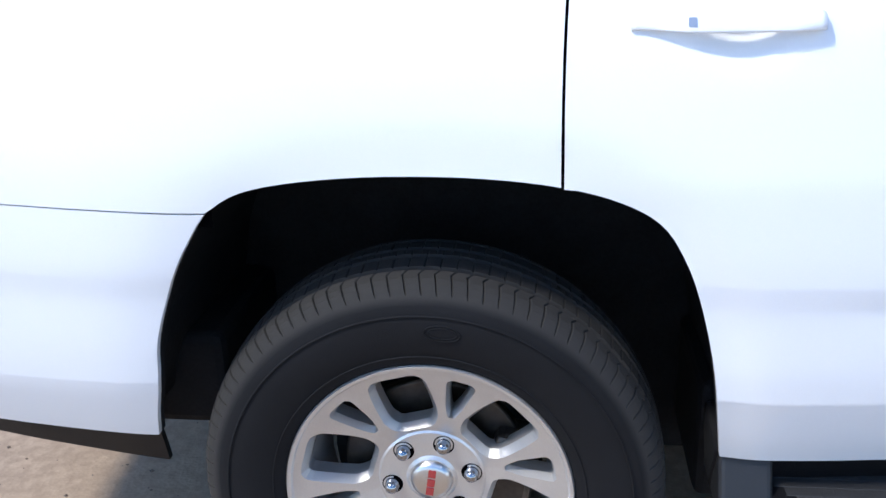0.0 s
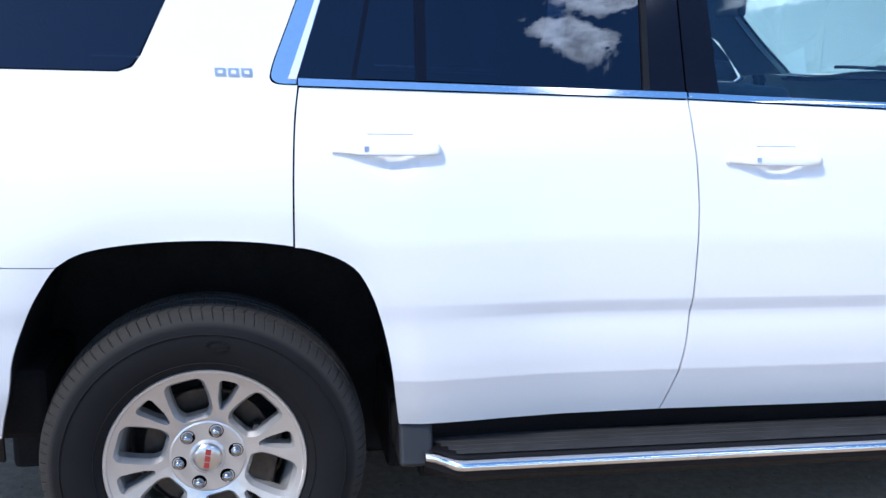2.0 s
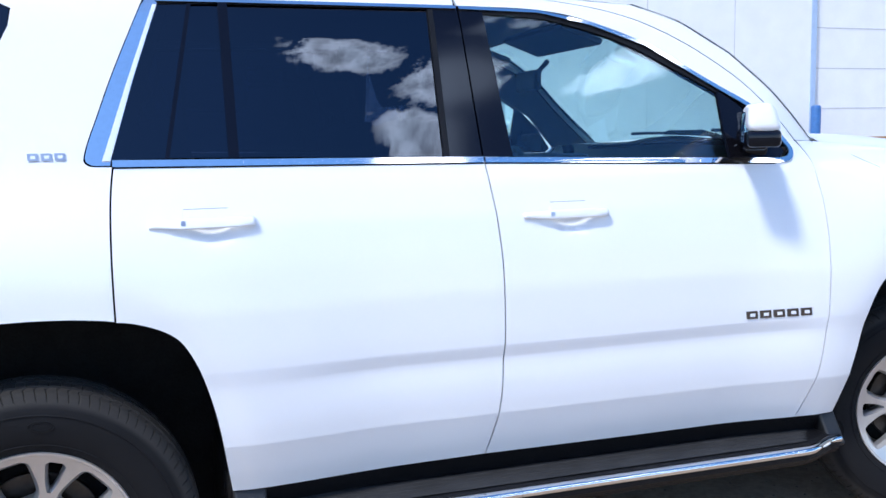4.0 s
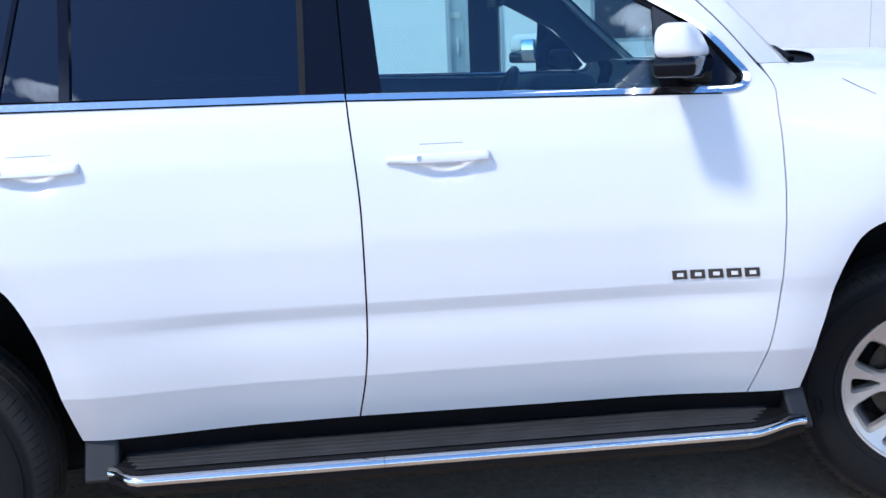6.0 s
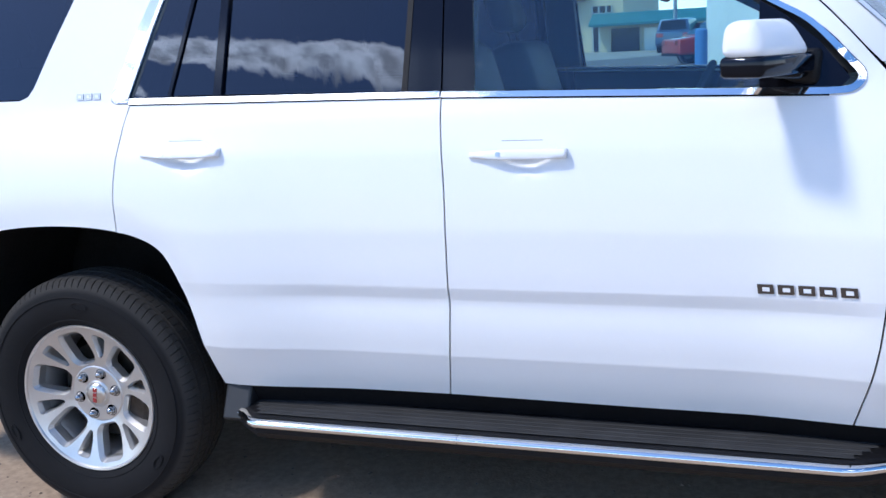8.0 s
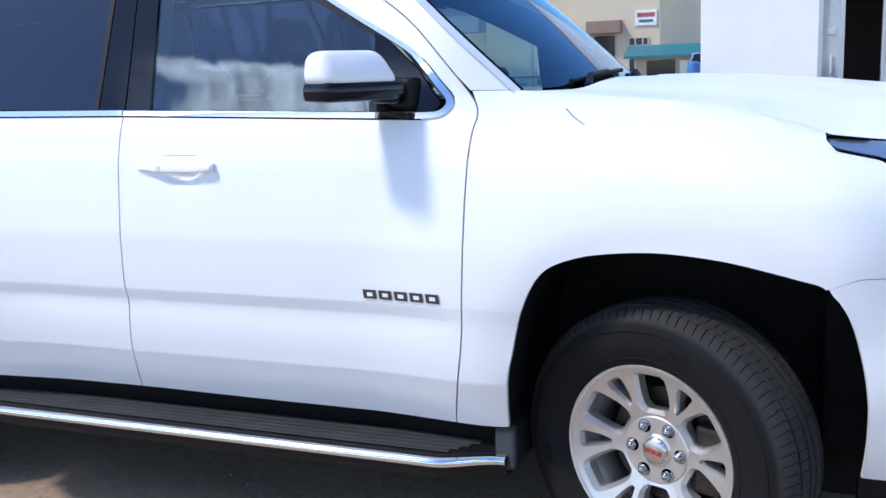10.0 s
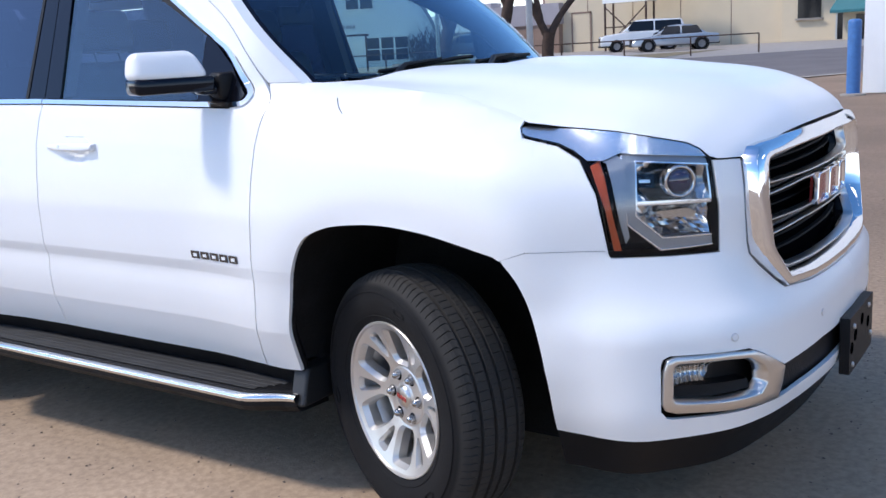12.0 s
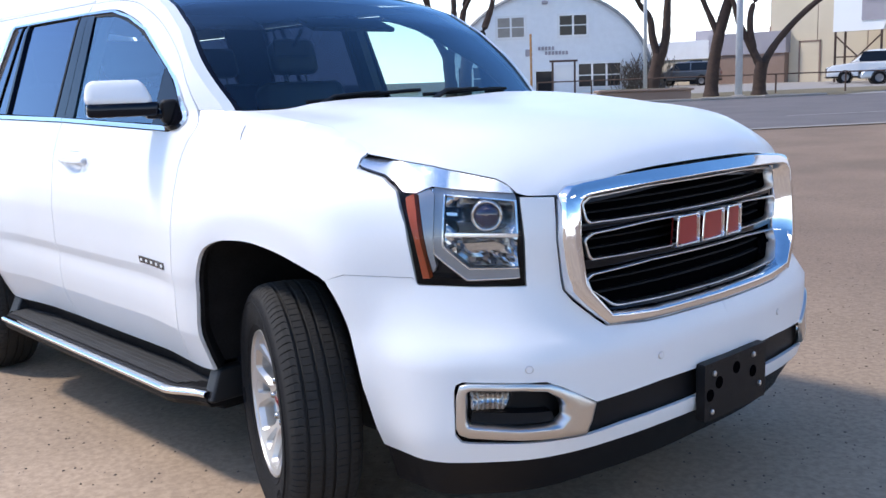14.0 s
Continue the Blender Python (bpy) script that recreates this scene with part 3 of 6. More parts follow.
FRONT_TOP = [(1.343, 1.800), (1.48, 1.794), (1.60, 1.779), (1.803, 1.722), (1.986, 1.634), (2.11, 1.568), (2.188, 1.522)]
front_top = S2(FRONT_TOP)
skin_part("door_window", [(1.375, 1.364), (2.135, 1.346), (2.134, 1.44), (2.136, 1.548)] + front_top[-6::-1], GLASS_FRONT, front_door, "lightly tinted glass", offset=.012, thick=.003)
skin_part("mirror_sail", [(2.135, 1.344), (2.330, 1.341), (2.350, 1.362), (2.275, 1.455), (2.190, 1.526), (2.132, 1.562), (2.130, 1.44)], GLOSS_BLACK, front_door, "black triangle under the door mirror", offset=.002, thick=.014)
skin_part("window_channel", front_top[:-3] + [(2.186, 1.533), (2.076, 1.599), (1.892, 1.705), (1.708, 1.771), (1.53, 1.808), (1.343, 1.813)], BLACK_PLASTIC, front_door, offset=.006, thick=.012, step=.04)
skin_part("window_channel", [(.380, 1.804), (.55, 1.809), (1.18, 1.811), (1.258, 1.811), (1.258, 1.818), (.55, 1.817), (.376, 1.814)], BLACK_PLASTIC, rear_door, offset=.006, thick=.012)
# chrome round the side windows
skin_part("belt_trim", [(.239, 1.362), (1.2765, 1.3495), (1.2765, 1.366), (.239, 1.380)], CHROME, rear_door, "chrome strip", offset=-.006, thick=.014, step=(.06, .006))
belt_out = S2([(2.30, 1.3235), (2.35, 1.327), (2.378, 1.345), (2.385, 1.373), (2.352, 1.415), (2.262, 1.508), (2.184, 1.556)])
belt_in = S2([(2.176, 1.545), (2.2525, 1.497), (2.339, 1.404), (2.366, 1.371), (2.361, 1.353), (2.340, 1.342), (2.29, 1.340)])
skin_part("belt_trim", [(1.2815, 1.3495)] + belt_out + belt_in + [(1.2815, 1.365)], CHROME, front_door, "chrome strip", offset=-.006, thick=.014, step=(.05, .008))
skin_part("window_trim", [(1.266, 1.8245), (1.533, 1.8185), (1.716, 1.7815), (1.902, 1.718), (2.084, 1.611), (2.19, 1.5525), (2.181, 1.5425), (2.075, 1.602), (1.893, 1.7085), (1.709, 1.772), (1.53, 1.809), (1.266, 1.8145)], CHROME, front_door, "chrome strip", offset=-.003, thick=.012, step=(.04, .02))
skin_part("window_trim", [(.352, 1.822), (.60, 1.824), (1.258, 1.8255), (1.258, 1.8155), (.60, 1.8145), (.378, 1.813)], CHROME, rear_door, "chrome strip", offset=-.003, thick=.012, step=(.06, .02))
skin_part("pillar_trim", shift(TRIM_OUT, .0045, .0035)[::-1][1:] + [(.234, 1.366), (.236, 1.381), (.303, 1.591), (.379, 1.806), (.368, 1.821), (.350, 1.822)], CHROME, car, "broad chrome trim behind the rear door", offset=-.004, thick=.014, step=.03)
# white sky reflection on the chrome's inner facet, set in as a paler metal
skin_part("trim_bevel", [(.214, 1.378), (.2345, 1.378), (.3015, 1.591), (.3765, 1.802), (.366, 1.802), (.2885, 1.591)], TRIM_SHINE, car, "inner bevel of the pillar trim, its white reflection put in as pale metal", offset=-.0075, thick=.003, step=.03)
skin_part("trim_seal", shift(TRIM_OUT, -.012) + shift(TRIM_OUT[::-1], .03), SEAL, car, offset=.013, thick=0)

skin_part("belt_seal", [(.239, 1.3575), (1.2765, 1.345), (1.2765, 1.3495), (.239, 1.362)], SEAL, rear_door, offset=-.001, thick=.003, step=(.08, .01))
skin_part("belt_seal", [(1.2815, 1.345), (2.30, 1.319), (2.30, 1.3235), (1.2815, 1.3495)], SEAL, front_door, offset=-.001, thick=.003, step=(.08, .01))

# front bumper, in two halves that meet in the middle
bump = [(3.357, .9135), (3.427, .9345), (3.643, .9318), (3.662, .912), (3.85, .9065), (4.008, .905), (4.005, 1.03), (3.996, 1.149), (4.123, 1.143), (4.116, 1.03), (4.133, .885), (4.16, .854), (4.255, .775), (4.41, .763), (MID, .761), (MID, .59), (4.45, .588), (4.194, .574), (4.087, .633), (4.036, .6555), (3.806, .6625), (3.788, .654), (3.782, .636), (3.782, .51), (3.799, .490), (3.82, .4865), (4.163, .482), (4.30, .493), (MID, .505), (MID, .452), (4.5, .450), (4.06, .435), (3.79, .424), (3.6, .414)] + arch_f[-1:af_seam:-1]
front_bumper = skin_part("front_bumper", bump, PAINT, car, "white painted bumper", step=.04)
skin_part("bumper_lip", [(3.476, .405), (3.62, .414), (3.79, .427), (4.06, .438), (4.5, .453), (MID, .455), (MID, .33), (4.2, .32), (3.7, .29), (3.49, .285)], BLACK_PLASTIC, car, "black plastic air dam", offset=.012, step=.06)


def ring_on_skin(name, outer, inner, mat, parent, label="", proud=.012, sink=.03, both=True, sub=4, base=0.0, plane=None):
    """A closed moulding: outer edge on the skin, a proud ridge, and an inner edge sunk behind it."""
    for far in ((False, True) if both else (False,)):
        bm = bmesh.new()
        n = len(outer)
        rows = []
        for f, off in ((0.0, base + .004), (.05, base - proud * .8), (.10, base - proud), (.80, base - proud * 1.1), (.90, base - proud), (1.0, base + sink)):
            row = []
            for i in range(n):
                for k in range(sub):
                    t = k / sub
                    o = Vector(outer[i]).lerp(Vector(outer[(i + 1) % n]), t)
                    q = Vector(inner[i]).lerp(Vector(inner[(i + 1) % n]), t)
                    p = o.lerp(q, f)
                    flat = table(plane, p.y) - depth(p.x, p.y) if plane and 0 < f < 1 else 0.0
                    w = skin(p.x, p.y, off + flat)
                    row.append(bm.verts.new(other_side(w) if far else w))
            rows.append(row)
        for a, b in zip(rows, rows[1:]):
            for k in range(len(a)):
                bm.faces.new((a[k], a[(k + 1) % len(a)], b[(k + 1) % len(a)], b[k]))
        bmesh.ops.recalc_face_normals(bm, faces=bm.faces)
        ob = finish(bm, name, mat, parent, label)
    return ob


def mirrored(half):
    """An outline from its half before the middle of the nose."""
    return half + [(2 * MID - a, b) for a, b in half[::-1]]


# grille
g_out = mirrored([(MID - .02, 1.198), (4.525, 1.196), (4.35, 1.189), (4.22, 1.180), (4.165, 1.172), (4.131, 1.148), (4.120, 1.03), (4.138, .885), (4.165, .857), (4.26, .778), (4.42, .767), (MID - .02, .765)])
g_in = mirrored([(MID - .02, 1.158), (4.5, 1.155), (4.33, 1.148), (4.235, 1.142), (4.205, 1.135), (4.190, 1.118), (4.183, 1.03), (4.195, .91), (4.210, .885), (4.280, .808), (4.46, .797), (MID - .02, .797)])
grille = ring_on_skin("grille", g_out, g_in, CHROME, car, "broad chrome grille frame", proud=.012, sink=.03, both=False, sub=3, plane=[(.76, .034), (1.12, .062), (1.16, .075), (1.2, .112)])
skin_part("grille_back", mirrored([(MID - .01, 1.16), (4.18, 1.14), (4.17, .88), (4.26, .795), (MID - .01, .785)]), SEAL, grille, offset=.075, thick=0, both=False)
slots = [((4.226, 1.134), (4.232, 1.056), 0.0), ((4.224, 1.033), (4.238, .951), 0.0), ((4.230, .916), (4.306, .817), .05)]
for (a0, b0), (a1, b1), cut in slots:
    lift = .012
    if cut:
        half = [(MID - .02, b0 + lift), (4.5, b0 + lift), (a0 + .02, b0), (a0, b0 - .012), (a0 + .006, b0 - .04), (a1 - .005, b1 + .006), (a1 + .02, b1), (4.5, b1 - .004), (MID - .02, b1 - .006)]
    else:
        half = [(MID - .02, b0 + lift), (4.5, b0 + lift), (a0 + .03, b0), (a0 + .004, b0 - .012), (a0, b0 - .02), (a1, b1 + .015), (a1 + .012, b1 + .003), (4.5, b1 + .002), (MID - .02, b1 + .001)]
    cx, cy = MID, (b0 + b1) / 2
    inner = [(a + .008, b + (-.0052 if b > cy else .0052)) for a, b in half]
    inner[-1], inner[0] = (half[-1][0], half[-1][1] + .0052), (half[0][0], half[0][1] - .0052)
    ring_on_skin("grille_slot_frame", mirrored(half), mirrored(inner), SATIN, grille, "satin silver slot frame", proud=.010, sink=.02, both=False, sub=3, base=.012)
    for k in (1, 2):
        hh = b1 + (b0 - b1) * k / 3
        lo = a0 + .025 if not cut else a0 + .02 + .07 * (1 - k / 3)
        skin_part("grille_bar", mirrored([(MID - .01, hh + .003), (lo, hh + .002), (lo, hh - .003), (MID - .01, hh - .003)]), GRILLE_DARK, grille, offset=.055, both=False, step=(.1, .02))
skin_part("grille_web", mirrored([(MID - .01, 1.16), (4.192, 1.138), (4.187, .90), (4.272, .803), (MID - .01, .792), (MID - .01, .81), (4.290, .822), (4.212, .91), (4.216, 1.11), (MID - .01, 1.145)]), GLOSS_BLACK, grille, offset=.026, both=False, thick=.04)
for b0, b1 in ((.952, .926), (1.056, 1.038)):
    skin_part("grille_crossbar", mirrored([(MID - .01, b0), (4.214, b0), (4.214, b1), (MID - .01, b1)]), GLOSS_BLACK, grille, offset=.026, both=False, step=(.1, .02), thick=.03)
# emblem: three red blocks edged in chrome
for k, (a, b) in enumerate(((4.600, 4.724), (4.736, 4.870), (4.882, 4.982))):
    sh = .010
    outer = [(a + sh, 1.045), (b, 1.045), (b, .998), (b, .950), (a, .950), (a + sh / 2, .998)]
    inner = [(p + (.007 if p < (a + b) / 2 else -.007), q + (-.007 if q > 1.01 else (.007 if q < .98 else 0))) for p, q in outer]
    ring_on_skin("emblem_edge", outer, inner, CHROME, grille, "chrome edge of the emblem", proud=.014, sink=.0, both=False, sub=3, base=.0)
    skin_part("emblem_block", inner, RED, grille, "red emblem block", offset=-.006, both=False, step=.05, thick=.02)

# headlights
HL = [(3.36, 1.253), (3.368, 1.236), (3.385, 1.228), (3.503, 1.206), (3.545, 1.190), (3.572, 1.170), (3.60, 1.128), (3.622, 1.08), (3.643, 1.0), (3.658, .916), (3.85, .911), (4.003, .909), (4.0, 1.03), (3.990, 1.152), (3.955, 1.180), (3.913, 1.197), (3.80, 1.219), (3.695, 1.235), (3.5, 1.247)]
for far in (False, True):
    def on(name, outline, mat, parent, label="", offset=0.0, step=.03, thick=.01, far=far):
        return finish(sheet(outline, on_skin(offset), step, thick, far), name, mat, parent, label)
    lamp = on("headlight", HL, LENS, car, "clear headlight with an amber side marker", 0.0, .03, 0)
    lamp.visible_shadow = False
    on("housing", HL, GLOSS_BLACK, lamp, "black lamp housing", .085, .04, 0)
    # rim joins lens and housing
    bm = bmesh.new()
    n = len(HL)
    q = [bm.verts.new(other_side(skin(*p, .002)) if far else skin(*p, .002)) for p in HL]
    w = [bm.verts.new(other_side(skin(*p, .085)) if far else skin(*p, .085)) for p in HL]
    for i in range(n):
        bm.faces.new((q[i], q[(i + 1) % n], w[(i + 1) % n], w[i]))
    finish(bm, "lamp_rim", BLACK_PLASTIC, lamp)
    on("side_marker", [(3.600, 1.150), (3.628, 1.162), (3.645, 1.12), (3.672, 1.01), (3.696, .929), (3.672, .929), (3.645, 1.04)], AMBER, lamp, "amber side marker", .012, .03, .03)
    on("blade", [(3.3615, 1.2515), (3.370, 1.239), (3.387, 1.231), (3.504, 1.210), (3.55, 1.192), (3.59, 1.166), (3.64, 1.164), (3.70, 1.182), (3.972, 1.160), (3.954, 1.1795), (3.913, 1.1965), (3.80, 1.2185), (3.695, 1.2345), (3.5, 1.2465)], LAMP_SILVER, lamp, "silver blade over the lamp", .004, .03, .03)
    on("lamp_cheek", [(3.640, 1.160), (3.69, 1.176), (3.714, 1.160), (3.713, 1.0), (3.722, .965), (3.710, .948), (3.694, .995), (3.670, 1.10), (3.652, 1.158)], BEZEL, lamp, "grey lamp cheek", .008, .03, .02)
    # stepped light guide round the two reflector chambers
    guide = [(3.706, 1.176), (3.726, 1.184), (3.978, 1.156), (3.984, 1.137), (3.752, 1.158), (3.746, 1.020), (3.826, .958), (3.984, .957), (3.987, .930), (3.820, .926), (3.716, 1.000)]
    on("light_guide", guide, BEZEL, lamp, "grey light guide", .014, .03, .05)
    line = [(3.752, 1.158), (3.746, 1.020), (3.826, .958), (3.984, .957), (3.984, .9535), (3.824, .9545), (3.741, 1.018), (3.747, 1.162), (3.982, 1.141), (3.984, 1.137)]
    on("guide_line", line, LAMP_SILVER, lamp, "bright edge of the light guide", .010, .03, .01)
    on("guide_line", [(3.706, 1.176), (3.716, 1.000), (3.820, .926), (3.987, .930), (3.987, .927), (3.818, .922), (3.711, .998), (3.701, 1.174)], LAMP_SILVER, lamp, "bright edge of the light guide", .010, .03, .01)

    def chamber(name, outline, ca, cb, wa, wb, rough_, label):
        """A hollow chrome bowl, deepest at its middle, broken into facets."""
        def where(a, b, inward):
            q = min(1, ((a - ca) / wa) ** 2 + ((b - cb) / wb) ** 2)
            return skin(a, b, .026 + .050 * (1 - q) + rough_ * math.sin(a * 150 + b * 60) * math.sin(b * 210 - a * 40) + inward)
        return finish(sheet(outline, where, .012, .01, far), name, LAMP_CHROME, lamp, label, rough_ < .002)
    chamber("reflector_upper", [(3.753, 1.157), (3.984, 1.136), (3.984, 1.050), (3.752, 1.056)], 3.868, 1.100, .125, .060, .0008, "chrome upper reflector")
    chamber("reflector_lower", [(3.749, 1.044), (3.984, 1.040), (3.984, .958), (3.827, .959), (3.747, 1.020)], 3.875, 1.000, .125, .055, .0032, "chrome lower reflector")
    on("lamp_ledge", [(3.752, 1.056), (3.984, 1.050), (3.984, 1.040), (3.749, 1.045)], LAMP_SILVER, lamp, "", .016, .03, .03)
    on("lamp_ledge", [(3.976, 1.136), (3.984, 1.136), (3.984, 1.050), (3.977, 1.050)], LAMP_SILVER, lamp, "", .014, .03, .03)
    on("grille_insert", [(3.748, 1.128), (3.806, 1.123), (3.806, 1.088), (3.748, 1.092)], GLOSS_BLACK, lamp, "", .018, .03, .02)
    on("insert_bar", [(3.758, 1.112), (3.792, 1.110), (3.792, 1.102), (3.758, 1.104)], LAMP_SILVER, lamp, "", .014, .03, .01)
    on("bulb_shield", [(3.806, 1.024), (3.905, 1.028), (3.935, 1.016), (3.925, 1.004), (3.835, 1.006)], LAMP_CHROME, lamp, "chrome bulb shield", .028, .02, .03)
    for (a, h), r in (((3.880, 1.101), .034),):
        c, nrm = skin(a, h, .018), (skin(a, h, -.1) - skin(a, h, 0)).normalized()
        turn = nrm.to_track_quat("Z", "Y").to_matrix().to_4x4()
        bm = lathe(bmesh.new(), [(r * math.cos(k * math.pi / 16), r * .55 * math.sin(k * math.pi / 16)) for k in range(8)] + [(.001, r * .55)], 24, "z")
        for v in bm.verts:
            v.co = c + turn.to_3x3() @ v.co
            v.co = other_side(v.co) if far else v.co
        finish(bm, "projector", PROJECTOR, lamp)
        bm = lathe(bmesh.new(), [(r * 1.0, .004), (r * 1.15, .010), (r * 1.3, .004), (r * 1.35, -.02)], 24, "z")
        for v in bm.verts:
            v.co = c + turn.to_3x3() @ v.co
            v.co = other_side(v.co) if far else v.co
        finish(bm, "bezel", LAMP_CHROME, lamp)

# fog lamps and the middle opening
fog_out = [(3.819, 0.660), (3.981, 0.656), (4.052, 0.648), (4.123, 0.614), (4.192, 0.572), (4.179, 0.527), (4.159, 0.487), (3.971, 0.495), (3.819, 0.504), (3.793, 0.513), (3.784, 0.531), (3.787, 0.619), (3.797, 0.652)]
fog_in = [(3.832, 0.639), (3.971, 0.636), (4.032, 0.629), (4.078, 0.600), (4.089, 0.577), (4.089, 0.550), (4.062, 0.527), (3.951, 0.528), (3.842, 0.536), (3.821, 0.540), (3.816, 0.550), (3.816, 0.623), (3.821, 0.634)]
bezel = ring_on_skin("fog_lamp_bezel", fog_out, fog_in, SATIN, car, "satin silver fog lamp surround", proud=.008, sink=.035)
skin_part("fog_recess", fog_out, BLACK_PLASTIC, car, offset=.075, thick=0)
skin_part("fog_shelf", [(3.830, 0.568), (4.062, 0.559), (4.073, 0.531), (3.819, 0.531)], BLACK_PLASTIC, car, offset=.03, thick=.05)
for far in (False, True):
    def fog_where(a, b, inward):
        q = min(1, ((a - 3.885) / .075) ** 2 + ((b - .600) / .040) ** 2)
        return skin(a, b, .034 + .030 * (1 - q) + .0045 * math.sin(a * 420) + inward)
    finish(sheet(rounded([(3.824, 0.630), (3.946, 0.628), (3.921, 0.571), (3.824, 0.571)], .012), fog_where, .005, .01, far), "fog_lamp", LAMP_CHROME, car, "fluted fog lamp reflector")
skin_part("fog_lens", rounded([(3.822, 0.631), (3.949, 0.630), (3.924, 0.569), (3.822, 0.569)], .012), LENS, car, "clear fog lamp lens", offset=.026, thick=0)
skin_part("air_opening", [(4.12, .596), (MID, .60), (MID, .495), (4.12, .475)], BLACK_PLASTIC, car, "black lower air opening", offset=.022, thick=.01)

# plate bracket, bolts, parking sensors
brk = sheet(mirrored([(MID - .01, .602), (MID - .178, .602), (MID - .180, .596), (MID - .180, .428), (MID - .174, .422), (MID - .01, .420)]), lambda a, b, i: Vector((skin(MID, .5).x + .028 - i, WIDTH / 2 + (a - MID), b)), .1, .03)
bracket = finish(brk, "plate_bracket", BLACK_PLASTIC, car, "black plastic number plate bracket with bolts")
bx = skin(MID, .5).x + .029
for dy, h, r in ((-.13, .525, .009), (.10, .535, .009), (-.14, .405, .009), (.14, .43, .009)):
    bm = lathe(bmesh.new(), [(.001, .006), (r * .6, .006), (r, .003), (r, -.004)], 10, "z")
    bmesh.ops.transform(bm, matrix=Matrix.Translation((bx, WIDTH / 2 + dy, h + .042)) @ Matrix.Rotation(radians(90), 4, "Y"), verts=bm.verts)
    part("bolt", bm, SATIN, bracket)
for dy, h in ((-.10, .49), (.0, .515), (.10, .48), (-.15, .46)):
    bm = lathe(bmesh.new(), [(.001, .001), (.019, .001), (.021, -.004)], 14, "z")
    bmesh.ops.transform(bm, matrix=Matrix.Translation((bx, WIDTH / 2 + dy, h + .042)) @ Matrix.Rotation(radians(90), 4, "Y"), verts=bm.verts)
    part("hole", bm, SEAL, bracket)
for a, h in ((3.988, .694), (4.44, .663), (2 * MID - 3.988, .694), (2 * MID - 4.44, .663)):
    c, nrm = skin(a, h, .0), (skin(a, h, -.1) - skin(a, h, 0)).normalized()
    turn = nrm.to_track_quat("Z", "Y").to_matrix().to_4x4()
    for prof, mat in (([(.001, .002), (.009, .002)], PAINT), ([(.009, .0025), (.0115, .0015), (.0115, -.01)], SATIN)):
        bm = lathe(bmesh.new(), prof, 18, "z")
        bmesh.ops.transform(bm, matrix=Matrix.Translation(c) @ turn, verts=bm.verts)
        finish(bm, "parking_sensor", mat, car)


# door handles
def handle(x, parent):
    for far in (False, True):
        h0 = 1.203 if x < 1 else 1.183
        def where(a, b, off):
            p = skin(x + a, h0 + b, off, False)
            return other_side(p) if far else p
        bm = bmesh.new()
        # grip bar, tapered towards its rear end, open behind
        rings = []
        for k in range(33):
            t = k / 32
            a = .272 * t
            tall = .0085 + .005 * ease(0, .4, t) - .001 * ease(.92, 1, t)
            mid = .0075 + .002 * ease(0, .4, t)
            out = .010 + .014 * ease(0, .35, t) - .003 * ease(.94, 1, t)
            deep = .011
            if t > .86:
                deep = .011 + .024 * ease(.86, .90, t)
            if t < .20:
                deep = .011 + .016 * ease(.20, .10, t)
            ring = []
            for j in range(12):
                c, s_ = math.cos(j * math.tau / 12), math.sin(j * math.tau / 12)
                sq = lambda v: math.copysign(abs(v) ** .6, v)
                ring.append(bm.verts.new(where(a, mid + tall * sq(s_), -(out - deep / 2 + deep / 2 * sq(c)))))
            rings.append(ring)
        for q, w in zip(rings, rings[1:]):
            for j in range(12):
                bm.faces.new((q[j], q[(j + 1) % 12], w[(j + 1) % 12], w[j]))
        bm.faces.new(rings[0])
        bm.faces.new(rings[-1])
        bmesh.ops.recalc_face_normals(bm, faces=bm.faces)
        ob = finish(bm, "door_handle", PAINT, parent, "white painted pull handle")
        # upper flap above the grip and the small key mark
        bm = bmesh.new()
        fl = sheet(rounded([(x + .085, h0 + .016), (x + .255, h0 + .018), (x + .205, h0 + .044), (x + .090, h0 + .044)], .006), lambda a, b, i: skin(a, b, i - .003, False), .03, .004, far)
        finish(fl, "handle_cap", PAINT, ob)
        ln = sheet([(x + .090, h0 + .0445), (x + .205, h0 + .0445), (x + .205, h0 + .0456), (x + .090, h0 + .0456)], lambda a, b, i: skin(a, b, i - .0035, False), .03, 0, far)
        finish(ln, "handle_gap", SEAL, ob)
        mk = sheet(rounded([(x + .079, h0 + .006), (x + .091, h0 + .006), (x + .091, h0 + .018), (x + .079, h0 + .018)], .002), lambda a, b, i: skin(a, b, i - .0255, False), .02, .004, far)
        finish(mk, "handle_button", SATIN, ob)


handle(.319, rear_door)
handle(1.376, front_door)


# badges as plain slanted bars
def bars(name, x0, x1, h0, h1, count, mat, parent, label):
    w = (x1 - x0) / count
    for k in range(count):
        a = x0 + k * w
        o = sheet([(a, h1), (a + w * .8, h1), (a + w * .86, h0), (a + w * .06, h0)], on_skin(-.004), .05, .005)
        finish(o, name, mat, parent, label)
        i = sheet([(a + w * .26, h1 - (h1 - h0) * .3), (a + w * .62, h1 - (h1 - h0) * .3), (a + w * .64, h0 + (h1 - h0) * .28), (a + w * .28, h0 + (h1 - h0) * .28)], on_skin(-.005), .05, .002)
        finish(i, name + "_inlay", PAINT, parent)


bars("model_badge", 2.136, 2.382, .828, .853, 5, BADGE, front_door, "dark chrome badge block")
bars("trim_badge", .034, .131, 1.382, 1.401, 3, SATIN, quarter, "silver badge block")


